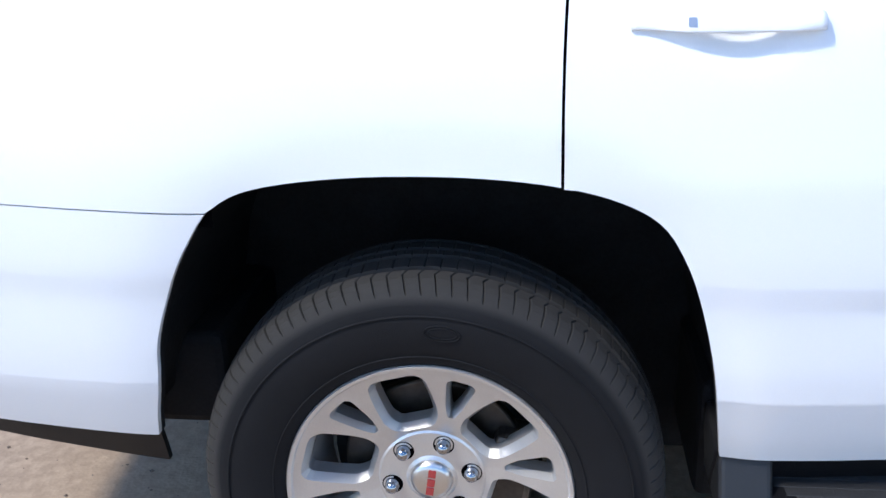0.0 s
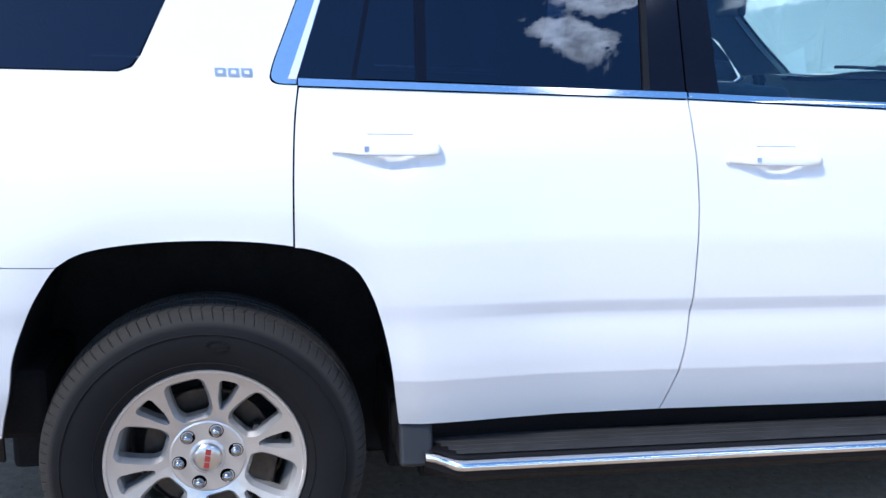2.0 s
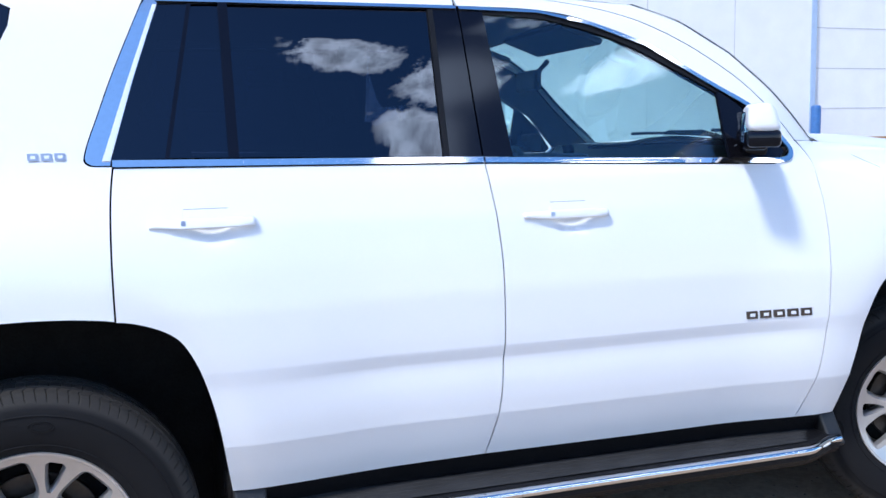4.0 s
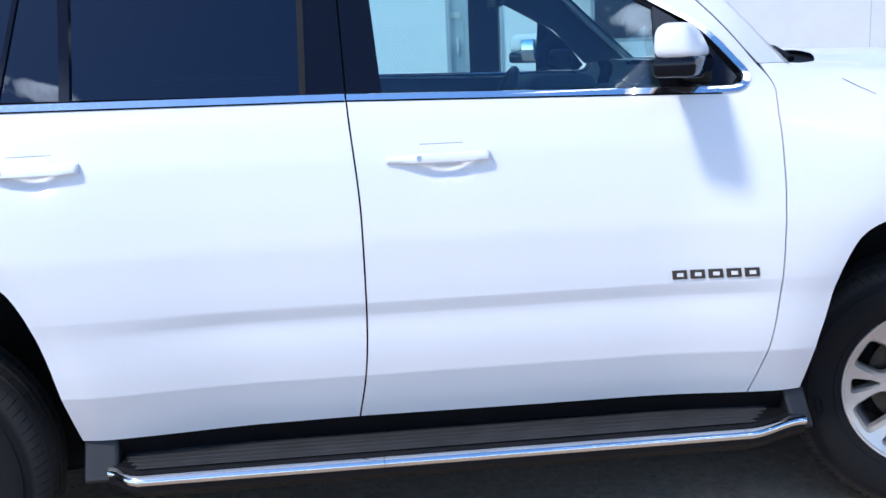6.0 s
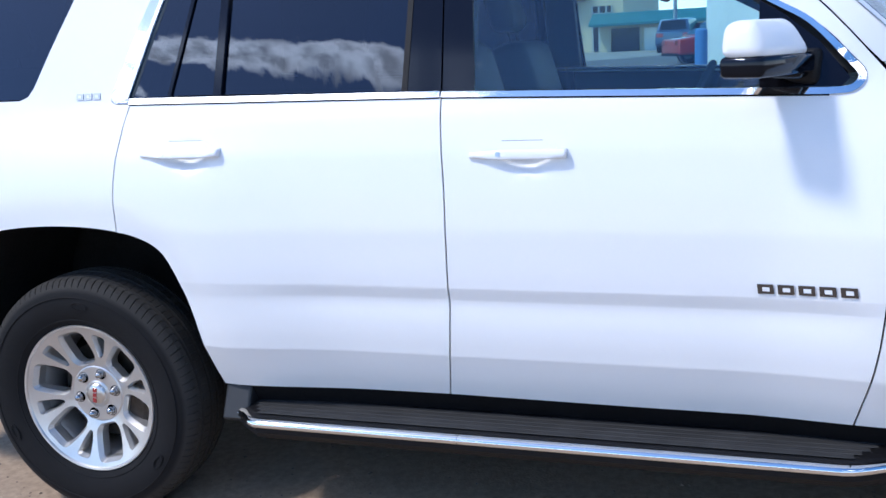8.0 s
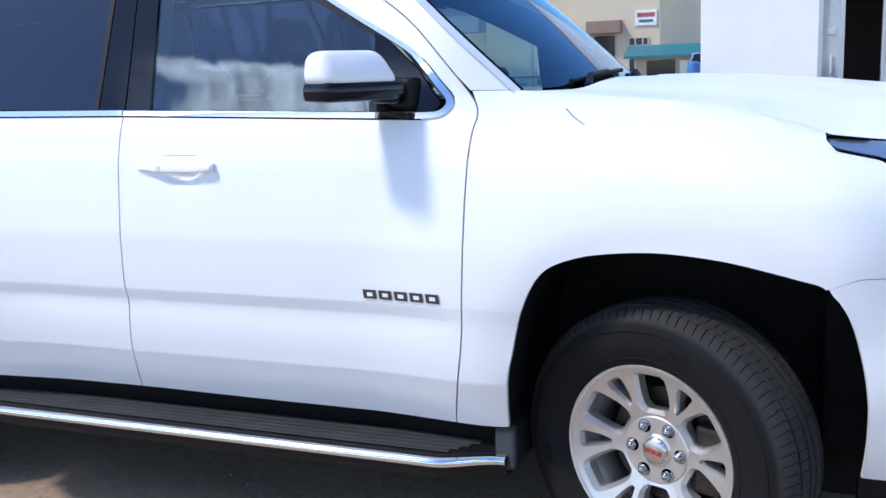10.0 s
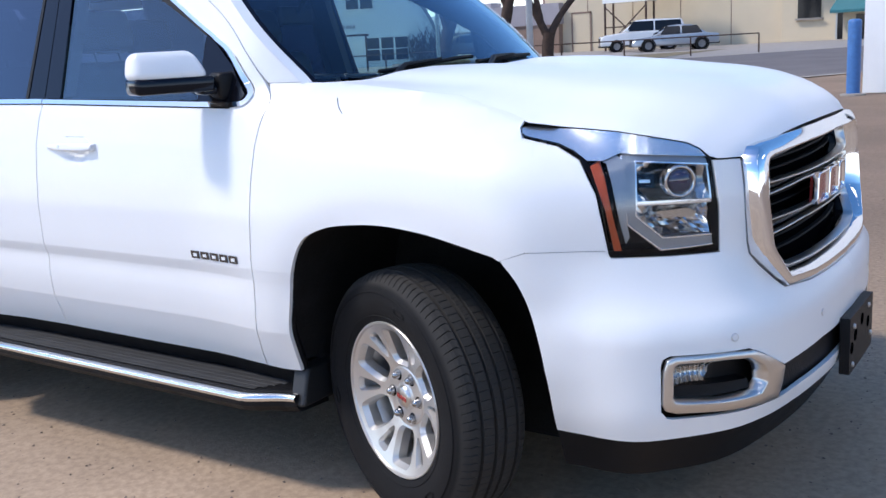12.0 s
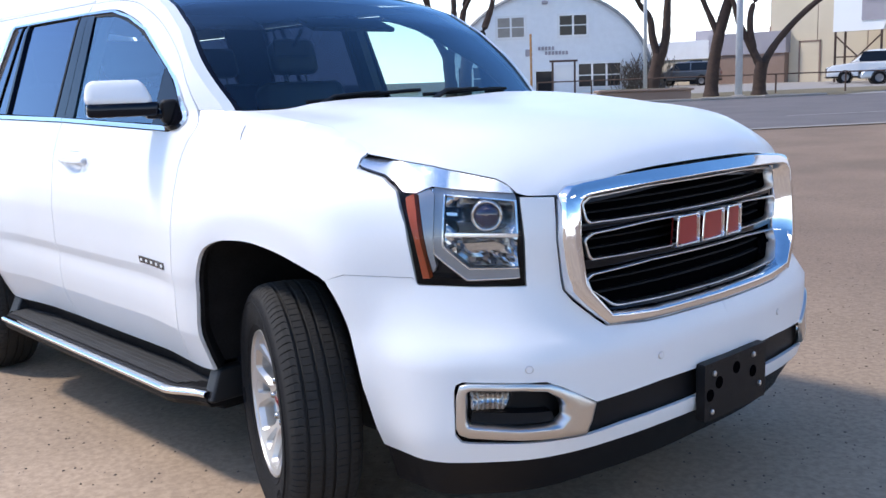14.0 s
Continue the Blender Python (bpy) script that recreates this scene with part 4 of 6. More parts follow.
# door mirrors
for far in (False, True):
    m = Matrix.Translation((2.165, .065, 1.410))
    def put(bm, name, mat, parent, label="", sm=True, far=far):
        bmesh.ops.transform(bm, matrix=m, verts=bm.verts)
        if far:
            for v in bm.verts:
                v.co = other_side(v.co)
            bmesh.ops.reverse_faces(bm, faces=bm.faces)
        return finish(bm, name, mat, parent, label, sm)
    def shell(z0, z1, x0, x1, y0, y1, taper, r):
        bm = box_bm(x0, x1, y0, y1, z0, z1, r, 4)
        for v in bm.verts:
            k = (v.co.z - z0) / (z1 - z0)
            v.co.y = y0 + (v.co.y - y0) * (1 - taper * k) + .07 * taper * k
            v.co.x -= .05 * ((v.co.y - y1) / (y0 - y1)) ** 2
            v.co.x -= .045 * k * max(0, v.co.x + .03) / .11 if taper > 0 else 0
        return bm
    m = m @ Matrix.Translation((.02, .058, -.004)) @ Matrix.Rotation(radians(-19), 4, "Z") @ Matrix.Translation((0, -.058, 0))
    cap = put(shell(.015, .106, -.028, .082, -.180, .066, .22, .030), "door_mirror", PAINT, car, "white mirror cap over a black base")
    put(shell(-.028, .024, -.024, .080, -.172, .075, -.02, .014), "mirror_base", GLOSS_BLACK, cap, "gloss black lower shell")
    bm = box_bm(-.02, .06, .03, .15, -.040, -.006, .012, 2)
    put(bm, "mirror_arm", GLOSS_BLACK, cap)
    bm = box_bm(-.01, .08, .085, .16, -.058, .030, .014, 2)
    put(bm, "mirror_foot", BLACK_PLASTIC, cap)
    bm = box_bm(-.046, -.025, -.128, .030, -.018, .082, .008, 2)
    for v in bm.verts:
        v.co.x -= .04 * ((v.co.y) / .262) ** 2
    put(bm, "mirror_glass", MIRROR, cap, "mirror glass")


# running boards
for far in (False, True):
    fy = (lambda v: WIDTH - v) if far else (lambda v: v)
    bm = bmesh.new()
    rows = []
    for k in range(43):
        t = k / 42
        x = .575 + (2.54 - .575) * t
        inset = .072 * (1 - ease(0, .045, t)) + .070 * ease(.90, 1.0, t)
        z = .401
        yo = -.018 + inset
        prof = [(.22, z - .01), (.19, z), (yo + .045, z - .006), (yo + .022, z - .012), (yo + .012, z - .03), (yo + .012, z - .05), (yo + .03, z - .072), (.22, z - .08)]
        rows.append([bm.verts.new((x, fy(p[0]), p[1])) for p in prof])
    for a, b in zip(rows, rows[1:]):
        for j in range(len(a)):
            bm.faces.new((a[j], a[(j + 1) % len(a)], b[(j + 1) % len(a)], b[j]))
    bm.faces.new(rows[0])
    bm.faces.new(rows[-1])
    bmesh.ops.recalc_face_normals(bm, faces=bm.faces)
    board = finish(bm, "running_board", BLACK_PLASTIC, car, "black running board with a chrome edge", False)
    for k0, k1 in ((0, 16), (16, 42)):
        bm = bmesh.new()
        pts, rows = [], []
        for k in range(k0 * 2, k1 * 2 + 1):
            t = min(1, max(0, k / 84 + (.0006 if k == k0 * 2 and k0 else 0)))
            x = .575 + (2.54 - .575) * t
            inset = .072 * (1 - ease(0, .045, t)) + .070 * ease(.90, 1.0, t)
            z = .401
            yo = -.018 + inset
            rows.append([bm.verts.new((x, fy(yo + dy), z + dz)) for dy, dz in ((.026, -.008), (.012, -.008), (.002, -.013), (-.001, -.022), (.004, -.031), (.016, -.035))])
        for a, b in zip(rows, rows[1:]):
            for j in range(5):
                bm.faces.new((a[j], a[j + 1], b[j + 1], b[j]))
        bmesh.ops.recalc_face_normals(bm, faces=bm.faces)
        finish(bm, "edge_trim", CHROME, board, "chrome edge trim")
    # ribbed step pad
    for row in range(5):
        y0 = .035 + row * .027
        bm = bmesh.new()
        x0, x1 = .655 - .016 * row, 2.38 + .022 * row
        n = 20
        zs = lambda x: .401 + .0005
        A = [[bm.verts.new((x0 + (x1 - x0) * i / n, fy(y0 + dy), zs(x0 + (x1 - x0) * i / n) + dz - .006)) for dy, dz in ((0, .0035), (.001, .0045), (.0255, .0045), (.0265, .0035))] for i in range(n + 1)]
        for a, b in zip(A, A[1:]):
            for j in range(3):
                bm.faces.new((a[j], a[j + 1], b[j + 1], b[j]))
        bmesh.ops.recalc_face_normals(bm, faces=bm.faces)
        finish(bm, "step_pad", TREAD_PAD, board, "worn ribbed rubber step pad", False)
    # end caps that close the board against the sill
    for x0, x1, z0, lean in ((.506, .600, .350, .0), (2.492, 2.556, .350, .015)):
        bm = box_bm(x0, x1, min(fy(.066), fy(.25)), max(fy(.066), fy(.25)), z0, .468, .012, 3)
        for v in bm.verts:
            v.co.y += (1 if not far else -1) * .05 * ease(.40, .47, v.co.z)
            v.co.x += lean * ease(.47, .33, v.co.z)
        finish(bm, "end_cap", END_GREY, board, "dark grey plastic end cap", False)


# wheels
TYRE_R = .416
def tyre_mesh():
    bm = bmesh.new()
    seg = 1152
    side = [(.252, -.100), (.2562, -.107), (.260, -.110), (.268, -.115), (.284, -.121), (.302, -.127), (.325, -.130), (.345, -.130), (.362, -.127), (.371, -.1245), (.380, -.1195), (.384, -.117), (.392, -.111), (.400, -.103), (.406, -.093), (.409, -.081)]
    first = len(side) - 5
    tread = [(.4120, -.072), (.402, -.070), (.402, -.061), (.4135, -.059), (.416, -.024), (.405, -.022), (.405, -.013), (.4165, -.011)]
    prof = side + tread + [(r, -h) for r, h in tread[::-1]] + [(r, -h) for r, h in side[::-1]]
    n = len(prof)
    rings = []
    for i, (r, h) in enumerate(prof):
        ring = []
        j = min(i, n - 1 - i)
        for k in range(seg):
            rr, a = r, float(k)
            if first <= j < len(side) and k % 12 == 0:
                rr -= .0050 if j > first else .0
            if j in (16, 19, 20, 23) and k % 12 == 6 and i != j:
                rr -= .003
            if j in (16, 19, 20, 23) and k % 12 == 0 and i == j:
                rr -= .003
            if first <= j < len(side):
                a += 3.2 * ((j - first) / 4) ** 1.5
            ring.append(bm.verts.new((rr * math.cos(a * math.tau / seg), h, rr * math.sin(a * math.tau / seg))))
        rings.append(ring)
    for a, b in zip(rings, rings[1:]):
        for k in range(seg):
            bm.faces.new((a[k], a[(k + 1) % seg], b[(k + 1) % seg], b[k]))
    bmesh.ops.recalc_face_normals(bm, faces=bm.faces)
    # raised rings on the sidewall
    for r0, r1, h0 in ((.274, .278, -.1175), (.352, .356, -.1290)):
        lathe(bm, [(r0, h0), (r0 + .001, h0 - .0028), (r1 - .001, h0 - .0028), (r1, h0)], 96)
    for ang in (6, 126, 246):
        for half_w, half_h in ((.030, .0135), (.024, .0095)):
            ring = []
            for k in range(28):
                c, s_ = math.cos(k * math.tau / 28), math.sin(k * math.tau / 28)
                rr, a = .326 + half_h * s_, radians(ang) + half_w * c / .326
                ring.append(Vector((rr * math.sin(a), -.1305, rr * math.cos(a))))
            tube(bm, ring + ring[:1], .0014, 4, False)
    me = bpy.data.meshes.new("tyre")
    bm.normal_update()
    bm.to_mesh(me)
    bm.free()
    me.materials.append(RUBBER)
    for p in me.polygons:
        p.use_smooth = .240 < math.hypot(p.center.x, p.center.z) < .372
    return me


def rim_face():
    """The cast face: six U-shaped loops round six broad openings, with narrow slits between them."""
    flat = bmesh.new()
    wide = rounded([(-.028, .112, 0), (.028, .112, 0), (.0395, .129, 0), (.0425, .165, 0), (.0405, .216, 0), (-.0405, .216, 0), (-.0425, .165, 0), (-.0395, .129, 0)], [.006, .006, .008, .02, .014, .014, .02, .008], 3)
    slit = rounded([(0, .136, 0), (.010, .162, 0), (.0200, .216, 0), (-.0200, .216, 0), (-.010, .162, 0)], [.004, .02, .008, .008, .02], 3)
    loops = []
    for k in range(6):
        for outl, add, slope in ((wide, 0, .0095), (slit, 30, .006)):
            a = radians(60 * k - 14 + add)
            c = sum((Vector(p) for p in outl), Vector((0, 0, 0))) / len(outl)
            grown, true = [], []
            for i, p in enumerate(outl):
                t = (outl[(i + 1) % len(outl)] - outl[i - 1]).normalized()
                nrm = Vector((t.y, -t.x, 0))
                if nrm.dot(p - c) < 0:
                    nrm = -nrm
                for lst, off in ((grown, slope), (true, 0)):
                    q = p + nrm * off
                    lst.append((q.x * math.cos(a) + q.y * math.sin(a), -q.x * math.sin(a) + q.y * math.cos(a)))
            loops.append((grown, true))
    circle = lambda rad, n: [(rad * math.sin(i * math.tau / n), rad * math.cos(i * math.tau / n)) for i in range(n)]

    def face_y(x, z):
        rr = math.hypot(x, z)
        return table([(0, -.052), (.085, -.052), (.096, -.0545), (.105, -.058), (.12, -.063), (.16, -.074), (.21, -.092), (.239, -.105)], rr)
    es = []
    for outl in [circle(.239, 96), circle(.096, 48)] + [g for g, _ in loops]:
        vs = [flat.verts.new((x, face_y(x, z), z)) for x, z in outl]
        es += [flat.edges.new((vs[i], vs[(i + 1) % len(vs)])) for i in range(len(vs))]
    bmesh.ops.triangle_fill(flat, edges=es, use_beauty=True, use_dissolve=False)
    inside = [f for f in flat.faces if any(
        sum(((p[1] > f.calc_center_median().z) != (q[1] > f.calc_center_median().z)) and f.calc_center_median().x < (q[0] - p[0]) * (f.calc_center_median().z - p[1]) / (q[1] - p[1]) + p[0] for p, q in zip(g, g[1:] + g[:1])) % 2
        for g, _ in loops) or math.hypot(f.calc_center_median().x, f.calc_center_median().z) < .095]
    bmesh.ops.delete(flat, geom=inside, context="FACES_ONLY")
    # chamfer and walls of every opening
    for g, t in loops:
        rows = [[flat.verts.new((x, face_y(x, z) + dy, z)) for x, z in outl] for outl, dy in ((g, 0), (t, .017), (t, .05))]
        for a, b in zip(rows, rows[1:]):
            for i in range(len(a)):
                flat.faces.new((a[i], a[(i + 1) % len(a)], b[(i + 1) % len(b)], b[i]))
    # hub plate, lip
    for prof in ([(.096, -.0545), (.092, -.057), (.046, -.056), (.040, -.060), (.001, -.060)], [(.239, -.105), (.242, -.1105), (.2480, -.1120), (.2505, -.108), (.248, -.094)]):
        lathe(flat, prof, 96 if prof[0][0] > .2 else 48)
    bmesh.ops.remove_doubles(flat, verts=flat.verts, dist=.0012)
    bmesh.ops.recalc_face_normals(flat, faces=flat.faces)
    me = bpy.data.meshes.new("rim")
    flat.to_mesh(me)
    flat.free()
    me.materials.append(ALLOY)
    return me


def simple_mesh(name, bm, mat, sm=True):
    bmesh.ops.recalc_face_normals(bm, faces=bm.faces)
    me = bpy.data.meshes.new(name)
    bm.to_mesh(me)
    bm.free()
    me.materials.append(mat)
    for p in me.polygons:
        p.use_smooth = sm
    return me


TYRE, RIM = tyre_mesh(), rim_face()
BARREL = simple_mesh("rim_barrel", lathe(bmesh.new(), [(.247, -.094), (.225, -.06), (.210, -.02), (.205, .07), (.235, .10)], 64), ALLOY)
LUG_ME = simple_mesh("lug_nut", lathe(bmesh.new(), [(.001, -.024), (.007, -.023), (.0115, -.018), (.0138, -.010), (.0138, .0), (.015, .002)], 12), LUG)
POCKET = simple_mesh("lug_pocket", lathe(bmesh.new(), [(.001, -.0015), (.0165, -.0015), (.0185, -.003), (.0198, -.001)], 18), SEAL)
CAP_ME = simple_mesh("centre_cap", lathe(bmesh.new(), [(.001, -.012), (.028, -.011), (.036, -.007), (.039, .0)], 32), SATIN)
MARK = simple_mesh("cap_mark", add_box(add_box(add_box(bmesh.new(), -.007, .007, -.0135, -.011, .011, .026), -.007, .007, -.0135, -.011, -.0075, .0075), -.007, .007, -.0135, -.011, -.026, -.011), RED, False)
for me in (RIM, BARREL):
    me.transform(Matrix.Diagonal((1.032, 1, 1.032, 1)))
TYRE.transform(Matrix.Diagonal((1.012, 1, 1.012, 1)))
DISC = simple_mesh("brake_disc", lathe(bmesh.new(), [(.07, .02), (.165, .0), (.17, .0), (.17, .025), (.06, .03)], 48), STEEL)
CALIPER = simple_mesh("brake_caliper", box_bm(-.10, .10, -.035, .05, .10, .185, .015), STEEL, False)
WHEELHUB = simple_mesh("wheel_back", lathe(bmesh.new(), [(.001, .03), (.2, .05), (.205, .10)], 32), LINER)
for x, y, steer, far in ((0, .165, 0, False), (2.962, .172, -21, False), (0, WIDTH - .165, 180, True), (2.962, WIDTH - .172, 159, True)):
    z = TYRE_R - .024 + .0145 * x
    w = new("wheel", RIM)
    w.parent = car
    w.matrix_world = pose(x, y, z, 0, 0, steer) @ pose(0, 0, 0, 0, 0 if x < 1 else 13, 0) @ Matrix.Scale(1 if x < 1 else .95, 4)
    tagged(w, "silver six-spoke alloy wheel")
    for me in (TYRE, BARREL, CAP_ME, MARK, DISC, CALIPER, WHEELHUB):
        o = new(me.name, me)
        o.parent = w
        if me is CAP_ME or me is MARK:
            o.matrix_basis = pose(0, -.060, 0, 0, 0 if me is CAP_ME else (8 if x < 1 else 85), 0)
        if me is CALIPER:
            o.matrix_basis = pose(0, 0, 0, 0, 100 if x < 1 else 80, 0)
    for k in range(6):
        a = radians(60 * k + 18)
        for me in (LUG_ME, POCKET):
            o = new(me.name, me)
            o.parent = w
            o.matrix_basis = Matrix.Translation((.0750 * math.sin(a), -.055, .0750 * math.cos(a)))

# wheel house liners: arch-shaped tunnels behind the openings
for arch in (arch_r, arch_f):
    for far in (False, True):
        bm = bmesh.new()
        rows = []
        for s_, h in arch:
            p = skin(s_, h, .013)
            cx = (arch[0][0] + arch[-1][0]) / 2
            q = Vector((p.x + (p.x - cx) * .03, .70, p.z + .01))
            mid_ = Vector((p.x + (p.x - cx) * .06, p.y + .05, p.z + .018))
            rows.append([bm.verts.new(other_side(v) if far else v) for v in (p, p + Vector((0, .018, .0)), mid_, q)])
        for a, b in zip(rows, rows[1:]):
            for j in range(3):
                bm.faces.new((a[j], a[j + 1], b[j + 1], b[j]))
        finish(bm, "wheel_house_liner", LINER, car, "black wheel house liner", False)

# underbody, inner shell, tail
for nm, x0, x1, y0, y1, z0, z1 in (("chassis", .58, 2.40, .20, WIDTH - .20, .25, .44), ("wheel_house_end", .50, .56, .30, WIDTH - .30, .24, .50), ("wheel_house_end", 2.44, 2.51, .50, WIDTH - .50, .24, .50), ("chassis", -.62, .62, .62, WIDTH - .62, .15, 1.05), ("chassis", 2.45, 3.55, .62, WIDTH - .62, .15, 1.05), ("engine_block", 3.35, 3.80, .45, 1.60, .36, 1.0), ("tail_floor", -1.1, -.42, .25, 1.80, .40, .6), ("firewall", 2.45, 2.52, .22, 1.82, .40, 1.28)):
    part(nm, box_bm(x0, x1, y0, y1, z0, z1, .02), LINER, car)
bm = bmesh.new()
rows = [[bm.verts.new(Vector((-1.2 - .05 * math.sin(v * math.pi), (lambda e: e + (WIDTH - 2 * e) * v)(skin(-1.2, h).y), h + .024))) for v in [k / 12 for k in range(13)]] for h in (.46, .7, .95, 1.2, 1.4, 1.65, 1.90)]
for a, b in zip(rows, rows[1:]):
    for j in range(12):
        bm.faces.new((a[j], a[j + 1], b[j + 1], b[j]))
part("tailgate", bm, PAINT, car, "", True)

# cabin
def seat(x, y, w=.52, tall=.66, low=.72, ahead=0.0):
    """A seat with its back and head rest; the rearmost ones are mounted high over the wheel houses."""
    seat_ = part("seat", box_bm(x - .05 + ahead, x + .50, y - w / 2, y + w / 2, low, low + (.20 if low < 1 else .10), .06 if low < 1 else .04, 3), SEATING, car, "dark leather seat", True)
    bm = box_bm(-.09, .09, -w / 2, w / 2, max(.12, low - .80), tall, .06, 3)
    bmesh.ops.transform(bm, matrix=Matrix.Translation((x, y, .85)) @ Matrix.Rotation(radians(-16), 4, "Y"), verts=bm.verts)
    part("seat_back", bm, SEATING, seat_, "", True)
    bm = box_bm(-.05, .05, -.14, .14, tall + .05, tall + .23, .04, 3)
    bmesh.ops.transform(bm, matrix=Matrix.Translation((x, y, .85)) @ Matrix.Rotation(radians(-16), 4, "Y"), verts=bm.verts)
    for dy in (-.06, .06):
        a = Vector((x, y + dy, .85)) + Matrix.Rotation(radians(-16), 3, "Y") @ Vector((0, 0, tall - .02))
        tube(bm, [a, a + Vector((-.03, 0, .10))], .006, 6)
    part("head_rest", bm, SEATING, seat_, "", True)


for x, y in ((1.35, .56), (1.35, 1.49), (.52, .56), (.52, 1.49)):
    seat(x, y, ahead=.10 if x < 1 else 0)
for y in (.62, 1.45):
    seat(-.45, y, low=1.05)
dash = part("dashboard", box_bm(2.02, 2.55, .20, 1.845, .92, 1.285, .07, 4), CABIN, car, "dark grey dashboard", True)
part("instrument_hood", box_bm(1.98, 2.25, 1.27, 1.70, 1.25, 1.345, .045, 3), CABIN, dash, "", True)
part("centre_stack", box_bm(1.95, 2.2, .87, 1.17, .80, 1.25, .03, 2), CABIN, dash)
bm = bmesh.new()
ring = [Vector((.185 * math.cos(k * math.tau / 28), .185 * math.sin(k * math.tau / 28), 0)) for k in range(29)]
tube(bm, ring, .015, 8, False)
for a in (0, 130, 230, 180):
    tube(bm, [Vector((0, 0, -.01)), Vector((.18 * math.cos(radians(a)), .18 * math.sin(radians(a)), 0))], .014, 6)
add_box(bm, -.06, .06, -.07, .07, -.03, .01, .015)
bmesh.ops.transform(bm, matrix=Matrix.Translation((1.88, 1.49, 1.20)) @ Matrix.Rotation(radians(-66), 4, "Y"), verts=bm.verts)
part("steering_wheel", bm, CABIN, car, "black steering wheel", True)
part("cabin_floor", box_bm(.62, 2.4, .24, 1.82, .44, .50), CABIN, car)
part("headliner", grid_on(-1.1, 1.84, 12, 10, lambda a, v: roof_at(a, .04 + .92 * v) - Vector((0, 0, .05))), CABIN_PALE, car, "pale grey headliner", True)
for far in (False, True):
    for outl in ([(.26, 1.03), (.44, 1.02), (.56, .90), (.62, .50), (1.25, .50), (1.25, 1.345), (.26, 1.36)], [(1.33, .50), (2.38, .50), (2.38, 1.31), (1.33, 1.345)], [(-1.1, 1.03), (.2, 1.03), (.2, 1.38), (-1.1, 1.38)]):
        finish(sheet(outl, on_skin(.06), .12, .03, far), "door_trim", CABIN, car, "dark door lining")
    finish(sheet([(1.22, 1.37), (1.36, 1.37), (1.35, 1.84), (1.22, 1.84)], on_skin(.035), .1, .05, far), "pillar_lining", CABIN, car)
    finish(sheet([(.20, 1.37), (.27, 1.37), (.42, 1.84), (-.04, 1.84), (-.14, 1.40)], on_skin(.03), .1, .02, far), "pillar_lining", CABIN, car)
    # lining along the windscreen pillar, seen through the glass
    finish(sheet([(2.35, 1.37), (2.51, 1.385), (2.195, 1.675), (1.88, 1.83), (1.5, 1.86), (1.6, 1.79), (1.80, 1.73), (1.99, 1.635), (2.11, 1.57), (2.2, 1.52)], on_skin(.035), .1, .02, far), "pillar_lining", CABIN, car)
bm = box_bm(1.80, 1.83, .92, 1.12, 1.60, 1.68, .012, 2)
tube(bm, [(1.83, 1.02, 1.65), (1.90, 1.02, 1.72)], .01, 6)
part("rear_view_mirror", bm, BLACK_PLASTIC, car)
for y0, y1 in ((.38, .88), (1.16, 1.66)):
    bm = box_bm(-.16, 0, y0, y1, -.012, .012, .008, 2)
    bmesh.ops.transform(bm, matrix=Matrix.Translation((1.80, 0, 1.73)) @ Matrix.Rotation(radians(20), 4, "Y"), verts=bm.verts)
    part("sun_visor", bm, CABIN, car)


# ---------------------------------------------------------------- ground
def ground_z(x, y):
    """The lot falls a little along the car and climbs gently to the street and beyond it."""
    z = table([(-400, 0), (7, 0), (12, .09), (17, .19), (26, .35), (34, .46), (46, .54), (60, .60), (120, .8), (600, 1.2)], y)
    return z + .0155 * min(8, max(-4, x)) * ease(17, 7, y)


